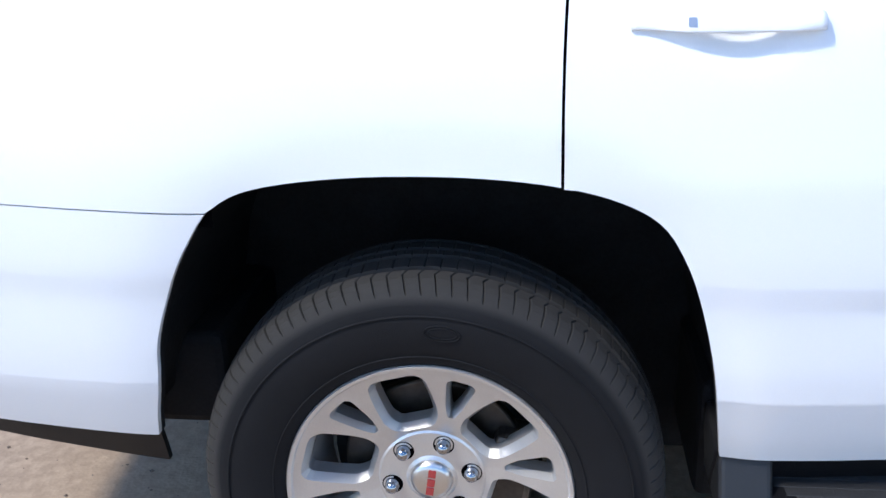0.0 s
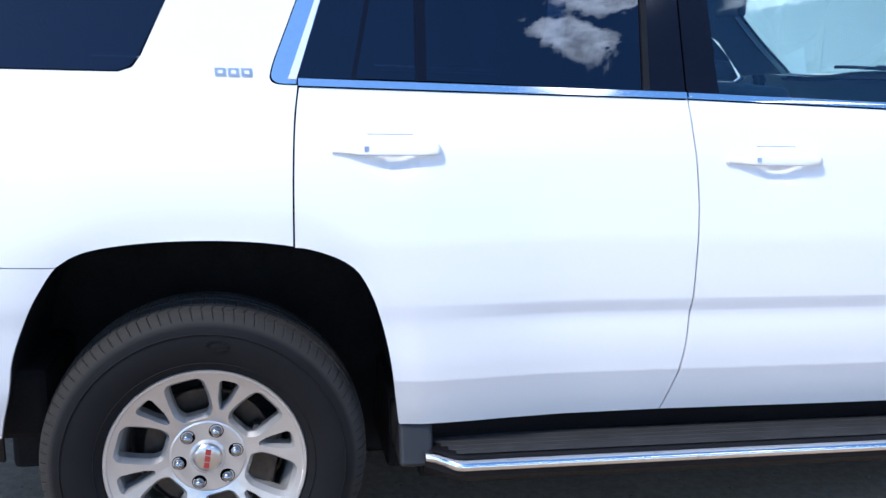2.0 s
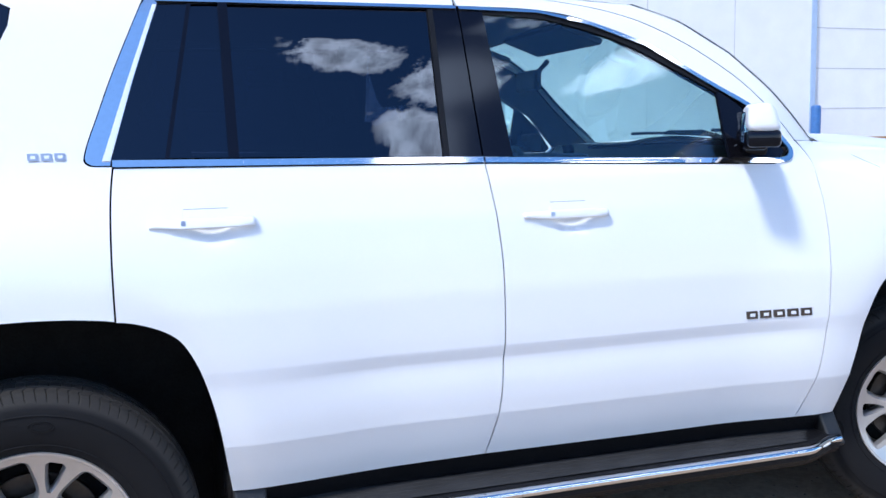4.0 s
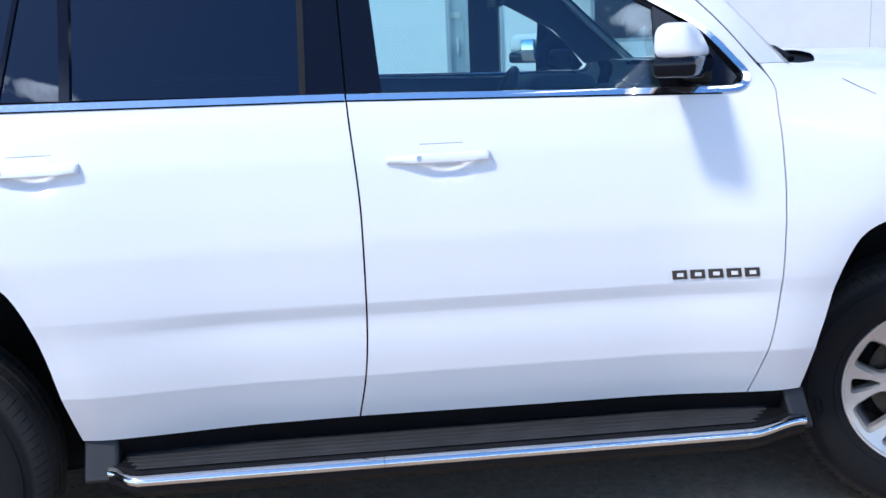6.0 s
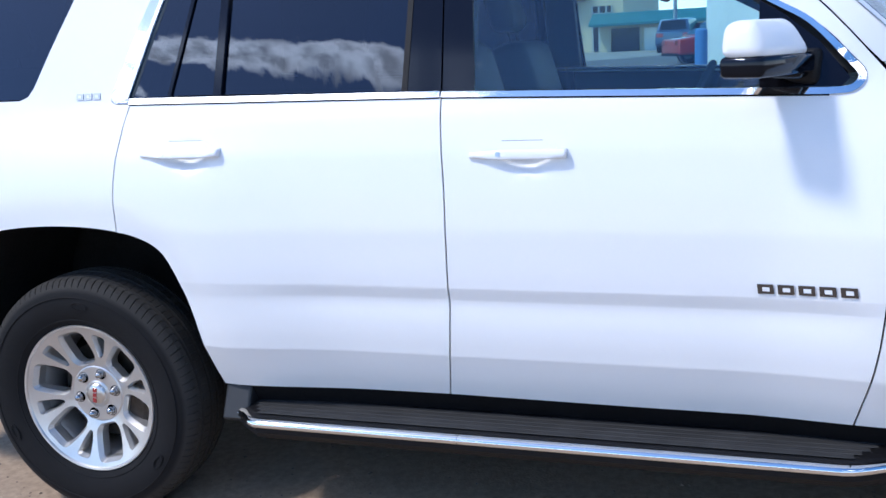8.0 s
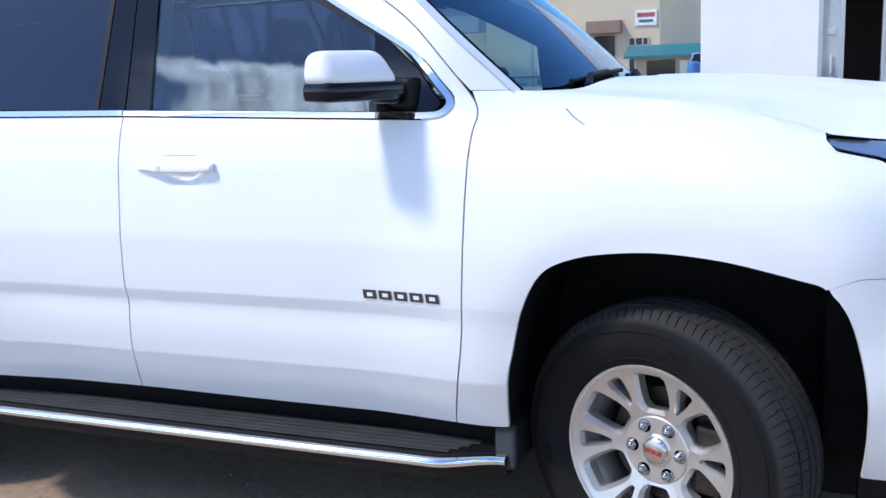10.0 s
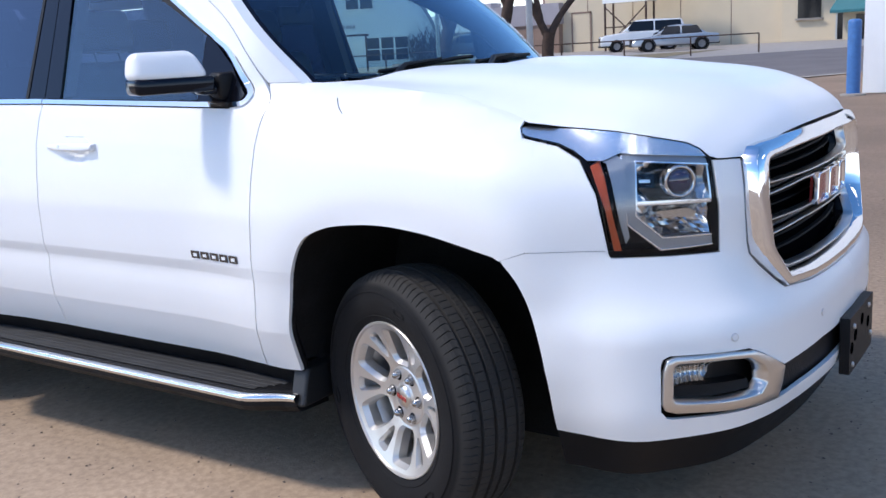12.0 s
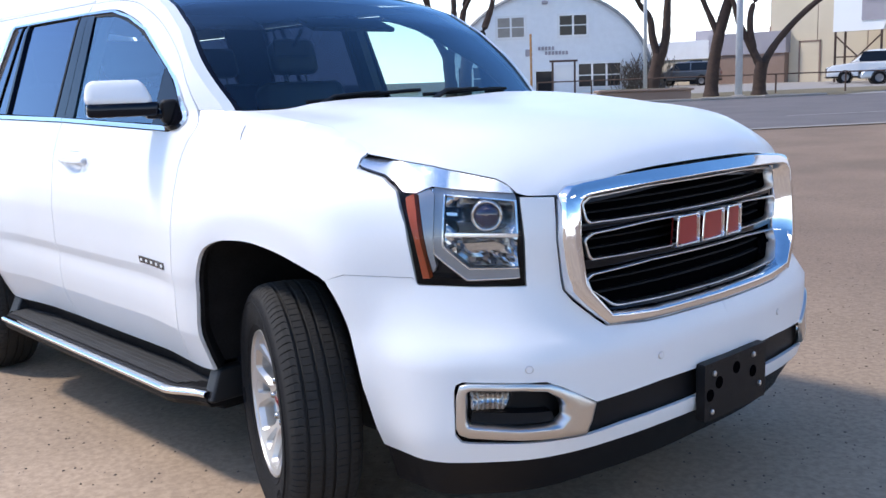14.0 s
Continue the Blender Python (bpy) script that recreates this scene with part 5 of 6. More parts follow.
def ground_material():
    m = bpy.data.materials.new("sandy_lot")
    m.use_nodes = True
    n, l = m.node_tree.nodes, m.node_tree.links
    b = n["Principled BSDF"]
    b.inputs["Roughness"].default_value = 0.9
    co = n.new("ShaderNodeTexCoord")
    big, mid, grit = n.new("ShaderNodeTexNoise"), n.new("ShaderNodeTexNoise"), n.new("ShaderNodeTexVoronoi")
    big.inputs["Scale"].default_value, big.inputs["Detail"].default_value = 0.7, 6
    mid.inputs["Scale"].default_value, mid.inputs["Detail"].default_value = 34, 6
    grit.inputs["Scale"].default_value = 95
    for t in (big, mid, grit):
        l.new(co.outputs["Object"], t.inputs["Vector"])
    r1, r2, mix, mul = n.new("ShaderNodeValToRGB"), n.new("ShaderNodeValToRGB"), n.new("ShaderNodeMix"), n.new("ShaderNodeMix")
    mix.data_type = mul.data_type = "RGBA"
    r1.color_ramp.elements[0].position, r1.color_ramp.elements[1].position = .30, .70
    r1.color_ramp.elements[0].color, r1.color_ramp.elements[1].color = (.30, .228, .165, 1), (.42, .322, .238, 1)
    r2.color_ramp.elements[0].position, r2.color_ramp.elements[1].position = .38, .62
    r2.color_ramp.elements[0].color, r2.color_ramp.elements[1].color = (.86, .84, .82, 1), (1.08, 1.07, 1.05, 1)
    l.new(big.outputs["Fac"], r1.inputs["Fac"])
    l.new(mid.outputs["Fac"], r2.inputs["Fac"])
    mul.blend_type, mul.inputs[0].default_value = "MULTIPLY", 1.0
    l.new(r1.outputs["Color"], mul.inputs[6])
    l.new(r2.outputs["Color"], mul.inputs[7])
    mix.blend_type, mix.inputs[0].default_value = "MULTIPLY", .20
    l.new(mul.outputs[2], mix.inputs[6])
    grey, fade = n.new("ShaderNodeRGBToBW"), n.new("ShaderNodeValToRGB")
    l.new(grit.outputs["Color"], grey.inputs[0])
    fade.color_ramp.elements[0].color, fade.color_ramp.elements[1].color = (.45, .43, .41, 1), (1, 1, 1, 1)
    fade.color_ramp.elements[1].position = .75
    l.new(grey.outputs[0], fade.inputs["Fac"])
    l.new(fade.outputs["Color"], mix.inputs[7])
    hsv = n.new("ShaderNodeHueSaturation")
    hsv.inputs["Saturation"].default_value, hsv.inputs["Value"].default_value = 1.1, 1.0
    # the lot's colour gets darker towards the street, with an uneven edge
    sep, add, edge, worn = n.new("ShaderNodeSeparateXYZ"), n.new("ShaderNodeMath"), n.new("ShaderNodeValToRGB"), n.new("ShaderNodeMix")
    l.new(co.outputs["Object"], sep.inputs[0])
    add.operation, add.inputs[1].default_value = "MULTIPLY_ADD", .35
    l.new(big.outputs["Fac"], add.inputs[0])
    far_y = n.new("ShaderNodeMath")
    far_y.operation, far_y.inputs[1].default_value = "MULTIPLY", .1
    l.new(sep.outputs["Y"], far_y.inputs[0])
    l.new(far_y.outputs[0], add.inputs[2])
    l.new(add.outputs[0], edge.inputs["Fac"])
    edge.color_ramp.elements[0].position, edge.color_ramp.elements[1].position = .36, .72
    edge.color_ramp.elements[0].color, edge.color_ramp.elements[1].color = (1, 1, 1, 1), (.60, .57, .57, 1)
    worn.data_type, worn.blend_type = "RGBA", "MULTIPLY"
    worn.inputs[0].default_value = 1.0
    l.new(mix.outputs[2], worn.inputs[6])
    l.new(edge.outputs["Color"], worn.inputs[7])
    l.new(worn.outputs[2], hsv.inputs["Color"])
    l.new(hsv.outputs["Color"], b.inputs["Base Color"])
    bp = n.new("ShaderNodeBump")
    bp.inputs["Strength"].default_value, bp.inputs["Distance"].default_value = .22, .004
    l.new(grit.outputs["Distance"], bp.inputs["Height"])
    l.new(bp.outputs["Normal"], b.inputs["Normal"])
    return m


LOT = ground_material()
ASPHALT = material("street_asphalt", (.135, .117, .112), .85, 0, 0, .25, .8, .4, 120)
LINE_FAINT = material("faded_road_paint", (.30, .285, .27), .85, 0, 0, .3, 3)
LINE_WHITE = material("road_paint", (.55, .54, .52), .8, 0, 0, .15, 4)
PALE_JOINT = material("pale_joint", (.55, .55, .54), .8)
CONCRETE = material("kerb_concrete", (.30, .27, .24), .85, 0, 0, .15, 3, .2, 80)
GRASS = material("dry_verge", (.17, .135, .075), .95, 0, 0, .35, 2, .5, 40)
WHITE_WALL = material("white_wall", (.87, .865, .85), .7, 0, 0, .05, 2, .15, 60)
TAN_WALL = material("tan_wall", (.64, .54, .39), .8, 0, 0, .08, .6, .1, 30)
BROWN_WALL = material("brown_wall", (.28, .19, .145), .8, 0, 0, .15, 1)
GREY_WALL = material("grey_roof_wall", (.36, .33, .35), .8, 0, 0, .12, 1)
TEAL = material("teal_roof", (.03, .16, .18), .5, 0, 0, .15, 3)
BARK = material("bark", (.062, .038, .028), .95, 0, 0, .4, 5, .8, 30)
POLE = material("pole_grey", (.62, .64, .66), .5, .1, 0, .1, 6)
RAIL = material("rust_rail", (.085, .05, .038), .7, .2, 0, .3, 10)
BLUE_POST = material("blue_post_paint", (.045, .15, .38), .5, 0, 0, .2, 12, .2, 100)
ORANGE_WOOD = material("orange_timber", (.42, .21, .07), .7, 0, 0, .25, 10, .3, 60)
INTERIOR_SHADE = material("interior_shade", (.05, .038, .032), .9)
DARK_GLASS = material("dark_window", (.010, .012, .016), .08, 0, 0, spec=.3)
PALE_GLASS = material("pale_door_glass", (.32, .38, .42), .06, 0, .6, .2, 2)
ALUMINIUM = material("door_frame_metal", (.5, .51, .52), .35, .8)
ALLOY_DULL = material("dull_alloy", (.22, .22, .23), .4, .7, 0, .3, 30)
CAR_RED = material("red_car_paint", (.38, .02, .015), .3, 0, 1.0)
CAR_SILVER = material("silver_car_paint", (.42, .44, .47), .3, .6, 1.0)
CAR_WHITE = material("white_car_paint", (.75, .75, .75), .35, 0, 1.0)
CAR_GREY = material("grey_car_paint", (.10, .11, .125), .3, .5, 1.0)
CAR_BLUE = material("blue_car_paint", (.05, .10, .20), .3, .4, 1.0)
TWIG = material("dry_shrub", (.13, .10, .075), .95, 0, 0, .3, 8)

xs = [-600, -300, -150, -80, -45, -30] + [-22 + 2 * k for k in range(22)] + [24, 30, 45, 80, 150, 300, 600]
ys = [-600, -300, -120, -60, -30, -15, -8, -4, 0, 4, 7, 8.5, 10, 12, 17, 21, 26, 30, 34, 40, 46, 53, 60, 90, 120, 300, 600]
bm = bmesh.new()
rows = [[bm.verts.new((x, y, ground_z(x, y))) for x in xs] for y in ys]
for a, b in zip(rows, rows[1:]):
    for j in range(len(xs) - 1):
        bm.faces.new((a[j], a[j + 1], b[j + 1], b[j]))
tagged(part("ground", bm, LOT, smooth_faces=True), "sandy, gritty lot surface with darker patches", "ground", kind="structure")


def strip(name, y0, y1, x0, x1, lift, mat, label, category, skew=0.0, n=40):
    bm = bmesh.new()
    rows = []
    for i in range(n + 1):
        x = x0 + (x1 - x0) * i / n
        row = []
        for k in range(9):
            y = y0 + (y1 - y0) * k / 8 + skew * x
            row.append(bm.verts.new((x, y, ground_z(x, y) + lift)))
        rows.append(row)
    for a, b in zip(rows, rows[1:]):
        for j in range(8):
            bm.faces.new((a[j], b[j], b[j + 1], a[j + 1]))
    return tagged(part(name, bm, mat, smooth_faces=True), label, category, kind="structure")


SKEW = 1.1  # the street runs askew to the car
strip("road", 23.5, 46.3, -60, 70, .016, ASPHALT, "grey asphalt street", "road", SKEW, 200)
strip("gutter", 23.2, 23.65, -60, 40, .022, CONCRETE, "pale worn gutter edge of the street", "kerb", SKEW, 160)
for k in range(16):
    strip("road_line", 29.0, 29.22, -50 + 6.2 * k, -47.6 + 6.2 * k, .024, LINE_FAINT, "faded white lane dash", "road marking", SKEW, 4)
strip("verge", 46.7, 60, -60, -11.0, .03, GRASS, "dry grass verge beyond the kerb", "ground", SKEW, 90)
strip("far_pavement", 46.4, 112, -60, 70, .018, CONCRETE, "pale paved forecourt", "pavement", SKEW, 200)
bm = bmesh.new()
for k in range(30):
    x = -59.4 + 1.605 * k
    t = box_bm(0, 2.38, 0, .3, -.1, .11, .03)
    bmesh.ops.transform(t, matrix=pose(x, 46.3 + SKEW * x, ground_z(x + .8, 46.3 + SKEW * (x + .8)), 0, 0, math.degrees(math.atan(SKEW))), verts=t.verts)
    me = bpy.data.meshes.new("tmp")
    t.to_mesh(me)
    t.free()
    bm.from_mesh(me)
    bpy.data.meshes.remove(me)
tagged(part("kerb", bm, CONCRETE), "pale concrete kerb", "kerb", kind="structure")
# loose grit round the car
rng = random.Random(4)
vs, fs = [], []
for _ in range(11000):
    x, y = rng.uniform(-2.5, 9.5), rng.uniform(-2.2, 7.0)
    r = rng.choice((.0025, .003, .004, .005, .007))
    b0 = len(vs)
    for dx, dy, dz in ((1, 0, .2), (-.2, 1, .1), (-1, -.1, .25), (.1, -1, .15), (0, 0, .9)):
        vs.append((x + dx * r * rng.uniform(.7, 1.3), y + dy * r * rng.uniform(.7, 1.3), dz * r + ground_z(x, y)))
    fs += [(b0 + a, b0 + (a + 1) % 4, b0 + 4) for a in range(4)]
me = bpy.data.meshes.new("grit")
me.from_pydata(vs, [], fs)
me.materials.append(material("grit_stone", (.15, .11, .085), .9, 0, 0, .5, 30))
tagged(new("grit", me), "loose small stones on the lot", "gravel", kind="stuff")


# ---------------------------------------------------------------- white workshop behind the car
shop = thing("workshop_building", "white rendered workshop with a side door and a garage door", "building")
SY = 17.5
def wall(x0, x1, z0, z1, mat=WHITE_WALL, y0=SY, y1=SY + .25, name="wall", label=""):
    return part(name, box_bm(x0, x1, y0, y1, z0, z1), mat, shop, label)


TOP_W = 7.5
for x0, x1, z0, z1 in ((1.05, 3.2, 0, TOP_W), (3.2, 4.36, 2.9, TOP_W), (4.36, 6.2, 0, TOP_W), (6.2, 8.6, 0, 1.35), (6.2, 8.6, 3.1, TOP_W), (8.6, 17.0, 0, TOP_W), (17.0, 22.5, 5.0, TOP_W), (22.5, 36, 0, TOP_W)):
    wall(x0, x1, z0, z1)
part("wall", box_bm(1.05, 1.3, SY + .25, SY + 7, 0, TOP_W), WHITE_WALL, shop)
part("wall", box_bm(35.75, 36, SY + .25, SY + 7, 0, TOP_W), WHITE_WALL, shop)
part("roof", box_bm(.95, 36.1, SY - .1, SY + 7.1, TOP_W, TOP_W + .15, .02), GREY_WALL, shop)
# dark panel behind the openings: the room's shade is put into its colour
part("interior", box_bm(1.4, 35.7, SY + 1.6, SY + 1.7, 0, TOP_W - .1), INTERIOR_SHADE, shop, "dark panel standing in for the shaded workshop inside")
for x in (14.6, 12.2):
    part("wall_joint", box_bm(x, x + .012, SY - .006, SY, .3, TOP_W - .1), PALE_JOINT, shop)
# glazed side light, frame, dark doorway
df = part("door_frame", add_box(add_box(add_box(add_box(bmesh.new(), 3.2, 3.28, SY - .03, SY + .2, 0, 2.9), 3.58, 3.66, SY - .03, SY + .2, 0, 2.9), 4.30, 4.36, SY - .03, SY + .2, 0, 2.9), 3.2, 4.36, SY - .03, SY + .2, 2.82, 2.9), ALUMINIUM, shop, "aluminium door frame")
part("door_glass", box_bm(3.28, 3.58, SY + .05, SY + .06, .1, 2.82), PALE_GLASS, df)
part("door_sign", box_bm(3.30, 3.50, SY + .03, SY + .045, 1.98, 2.10), LINE_WHITE, df, "small pale sign on the door glass")
part("door_pull", box_bm(3.42, 3.46, SY + .0, SY + .045, 1.25, 1.60, .01), LINE_WHITE, df)
wf = part("window_frame", add_box(add_box(add_box(add_box(bmesh.new(), 6.2, 6.28, SY, SY + .2, 1.35, 3.1), 8.52, 8.6, SY, SY + .2, 1.35, 3.1), 6.2, 8.6, SY, SY + .2, 1.35, 1.43), 6.2, 8.6, SY, SY + .2, 3.02, 3.1), ALUMINIUM, shop)
part("pane", box_bm(6.28, 8.52, SY + .1, SY + .11, 1.43, 3.02), DARK_GLASS, wf)
gd = part("garage_door", box_bm(17.0, 22.5, SY + .12, SY + .18, 0, 5.0), WHITE_WALL, shop, "white sectional garage door")
for k in range(1, 5):
    part("panel_joint", box_bm(17.02, 22.48, SY + .114, SY + .12, 1.0 * k, 1.0 * k + .02), PALE_JOINT, gd)
for x in (20.4, 21.5):
    part("door_window", box_bm(x, x + .85, SY + .105, SY + .13, 3.5, 4.05, .01), DARK_GLASS, gd)
part("jamb", box_bm(16.85, 17.0, SY - .02, SY + .2, 0, 5.0), material("blue_jamb", (.42, .54, .72), .6, 0, 0, .1, 5), shop, "blue-grey door jamb")
part("step", box_bm(17.1, 22.3, SY - .1, SY + .11, .2, .5, .02), CONCRETE, shop)


def post(x, y, top, r=.085):
    t = thing("bollard", "blue painted steel bollard with a domed top", "bollard", "bollards by the workshop", at=Matrix.Translation((x, y, ground_z(x, y))))
    bm = lathe(bmesh.new(), [(r, -.05), (r, top - .06), (r * .92, top - .025), (r * .6, top - .006), (.001, top)], 20, "z")
    part("pipe", bm, BLUE_POST, t, smooth_faces=True)
    bm = lathe(bmesh.new(), [(r * 1.9, -.02), (r * 1.9, .03), (r, .04)], 20, "z")
    part("footing", bm, CONCRETE, t)


post(.98, 17.0, 1.38, .12)
post(16.55, 16.9, 1.88, .12)
bench = thing("timber_rail", "orange timber rail on posts beside the garage door", "rail", at=Matrix.Translation((17.6, 16.6, ground_z(17.6, 16.6))))
part("beam", box_bm(-1.1, 3.4, -.05, .05, .78, 1.10, .006), ORANGE_WOOD, bench)
for x in (-.95, .45, 1.85, 3.25):
    part("post", box_bm(x - .07, x + .07, -.07, .07, -.1, .78), ORANGE_WOOD, bench)

# ---------------------------------------------------------------- across the street


def parked_car(name, x, y, heading, mat, label, kind="sedan", length=4.7, height=1.45, width=1.8):
    """A far parked car, nose along its local +x: shaped shell, glass, wheels."""
    t = thing(name, label, "car", at=pose(x, y, ground_z(x, y) + .01, 0, 0, heading))
    L, H, W = length, height, width / 2
    belt = H * .62
    if kind == "sedan":
        lower = [(-L / 2, .35), (-L / 2, belt * .95), (-L * .33, belt * 1.05), (L * .17, belt), (L * .45, belt * .82), (L / 2, belt * .6), (L / 2, .3)]
        cab = [(-L * .36, belt * 1.03), (-L * .20, H * .97), (-L * .05, H), (L * .06, H * .97), (L * .24, belt)]
    else:
        lower = [(-L / 2, .4), (-L / 2, belt), (L * .2, belt), (L * .45, belt * .88), (L / 2, belt * .7), (L / 2, .38)]
        cab = [(-L * .49, belt), (-L * .44, H * .97), (-L * .1, H), (L * .08, H * .98), (L * .25, belt)]
    def prism(outl, w0, w1, bev):
        bm = bmesh.new()
        lo = min(p[1] for p in outl)
        hi = max(p[1] for p in outl)
        half = lambda z: w0 + (w1 - w0) * (z - lo) / (hi - lo)
        a = [bm.verts.new((p[0], -half(p[1]), p[1])) for p in outl]
        b = [bm.verts.new((p[0], half(p[1]), p[1])) for p in outl]
        bm.faces.new(a)
        bm.faces.new(b[::-1])
        for i in range(len(a)):
            bm.faces.new((a[i], a[(i + 1) % len(a)], b[(i + 1) % len(a)], b[i]))
        bmesh.ops.recalc_face_normals(bm, faces=bm.faces)
        bmesh.ops.bevel(bm, geom=bm.edges[:], offset=bev, segments=3, affect="EDGES", profile=.6)
        return bm
    body = part("body", prism(lower, W, W * .97, .07), mat, t, smooth_faces=True)
    part("cabin", prism(cab, W * .93, W * .74, .06), mat, t, smooth_faces=True)
    for sgn in (-1, 1):
        lo_, hi_ = belt * 1.03, H * .94
        x0, x1 = cab[0][0] + .22, cab[-1][0] - .28
        xm = (x0 + x1) / 2
        ws = lambda z: sgn * (W * .93 + (W * .74 - W * .93) * (z - belt) / (H - belt) + .008)
        for a0, a1, b0, b1 in ((x0, xm - .04, x0 + (.28 if kind == "sedan" else .1), xm - .04), (xm + .04, x1, xm + .04, x1 - .38)):
            bm = bmesh.new()
            bm.faces.new([bm.verts.new(p) for p in ((a0, ws(lo_), lo_), (a1, ws(lo_), lo_), (b1, ws(hi_), hi_), (b0, ws(hi_), hi_))])
            part("side_window", bm, DARK_GLASS, t)
    for e0, e1, sg in ((cab[0], cab[1], -1), (cab[-1], cab[-2], 1)):
        bm = bmesh.new()
        p, q = Vector((e0[0], 0, e0[1])), Vector((e1[0], 0, e1[1]))
        n = Vector((sg * abs(q.z - p.z), 0, abs(q.x - p.x))).normalized() * .012
        bm.faces.new([bm.verts.new(v) for v in (p.lerp(q, .12) + n + Vector((0, -W * .76, 0)), p.lerp(q, .12) + n + Vector((0, W * .76, 0)), p.lerp(q, .9) + n + Vector((0, W * .64, 0)), p.lerp(q, .9) + n + Vector((0, -W * .64, 0)))])
        part("windscreen" if sg > 0 else "rear_window", bm, DARK_GLASS, t)
    for sx in (-L * .30, L * .31):
        for sy in (-1, 1):
            bm = lathe(bmesh.new(), [(.19, -.10), (.30, -.11), (.335, -.08), (.335, .08), (.30, .10)], 24)
            w = part("wheel", bm, RUBBER, t, smooth_faces=True)
            w.location = (sx, sy * (W - .07), .335)
            if sy > 0:
                w.rotation_euler = (0, 0, math.pi)
            r = part("rim", lathe(bmesh.new(), [(.001, -.07), (.06, -.085), (.17, -.085), (.20, -.105)], 20), ALLOY_DULL, w)
            part("wheel_arch", lathe(bmesh.new(), [(.34, -.115), (.40, -.112)], 24), LINER, w)
    for sy in (-1, 1):
        part("headlight", box_bm(L * .455, L * .495, sy * W * .72 - .16, sy * W * .72 + .16, belt * .66, belt * .80, .02), REFLECTOR, t)
        part("tail_light", box_bm(-L * .503, -L * .48, sy * W * .72 - .16, sy * W * .72 + .16, belt * .74, belt * .92, .01), RED, t)
        part("mirror", box_bm(L * .17, L * .21, sy * (W + .08) - .08, sy * (W + .08) + .08, belt, belt + .14, .03), mat, t)
    part("grille", box_bm(L * .485, L * .506, -W * .45, W * .45, belt * .5, belt * .75, .02), BLACK_PLASTIC, t)
    part("bumper_trim", box_bm(-L * .508, L * .508, -W * .9, W * .9, .30, .40, .02), BLACK_PLASTIC, t)
    return t


parked_car("sedan", -14.9, 50.6, 208, CAR_SILVER, "silver four-door sedan parked across the street", "sedan", 4.7, 1.42)
parked_car("parked_suv", -18.2, 54.2, 208, CAR_WHITE, "white sport utility vehicle parked behind the silver sedan", "suv", 5.1, 1.85, 1.95)
parked_car("red_sedan", 1.3, 32.6, 24, CAR_RED, "bright red sedan on the street", "sedan", 4.85, 1.45, 1.85)
parked_car("grey_crossover", -32.4, 57.0, 196, CAR_GREY, "dark grey crossover parked behind the trees", "suv", 4.6, 1.65)
parked_car("blue_crossover", -2.0, 50.0, 84, CAR_BLUE, "blue crossover seen from behind by the street", "suv", 4.5, 1.7)


def bar_between(bm, a, b, r=.03, seg=6):
    tube(bm, [a, b], r, seg)


# pipe fence
fence = thing("pipe_fence", "rusty pipe fence along the forecourt", "fence")
fp = [Vector((x, y, ground_z(x, y))) for x, y in ((-24.8, 32.9), (-22.4, 33.9), (-20.0, 34.9), (-17.5, 35.9), (-15.0, 37.0), (-12.5, 38.1), (-9.9, 39.2), (-7.3, 40.3))]
for p in fp:
    bm = bmesh.new()
    bar_between(bm, p, p + Vector((0, 0, .82)), .035)
    part("post", bm, RAIL, fence)
for p, q in zip(fp, fp[1:]):
    bm = bmesh.new()
    bar_between(bm, p + Vector((0, 0, .82)), q + Vector((0, 0, .82)), .032)
    part("rail", bm, RAIL, fence)

# tan store: a long wall in bays with a loading bay and door
store = thing("tan_store", "tan panelled store with a raised loading bay", "building", at=pose(-11.36, 60.6, .75, 0, 0, 0) @ Matrix.Scale(1.17, 4))
for k in range(5):
    x = -.1 - 2.84 * k
    top = 6.3 if k < 2 else 5.05
    part("wall_panel", box_bm(x - 2.79, x, 0, .4, -.4, top, .01), TAN_WALL, store)
    part("wall_joint", box_bm(x - 2.84, x - 2.79, .02, .4, -.4, top), BROWN_WALL, store)
part("wall", box_bm(-5.75, 4.3, .4, 18, -.4, 6.2), TAN_WALL, store)
part("wall", box_bm(-14.3, -5.75, .4, 18, -.4, 4.95), TAN_WALL, store)
part("front_wall", box_bm(-.1, 4.3, -.5, .4, -.4, 6.3, .02), TAN_WALL, store, "tan shop front")
part("parapet", box_bm(-5.85, 4.4, -.55, 18.1, 6.3, 6.45), CONCRETE, store)
part("door", box_bm(-12.4, -11.3, -.04, .0, -.2, 2.1), TAN_WALL, store, "tan service door")
part("door_surround", add_box(add_box(add_box(bmesh.new(), -12.5, -12.4, -.06, 0, -.2, 2.2), -11.3, -11.2, -.06, 0, -.2, 2.2), -12.5, -11.2, -.06, 0, 2.1, 2.2), BROWN_WALL, store)
sw = part("shop_window", box_bm(.72, 1.88, -.56, -.5, 1.05, 2.5), DARK_GLASS, store)
part("window_sill", box_bm(.62, 1.98, -.66, -.5, .95, 1.05), CONCRETE, sw)
sd = part("shop_door", box_bm(2.65, 3.75, -.56, -.5, -.1, 2.3), DARK_GLASS, store)
for x in (2.65, 3.0, 3.4, 3.70):
    part("door_stile", box_bm(x - .04, x + .04, -.60, -.56, -.1, 2.3), ALUMINIUM, sd)
part("door_head", box_bm(2.6, 3.8, -.60, -.55, 1.85, 1.95), ALUMINIUM, sd)
part("shop_awning", box_bm(.4, 2.3, -1.1, -.5, 2.6, 3.3, .05), BROWN_WALL, store, "short brown awning")
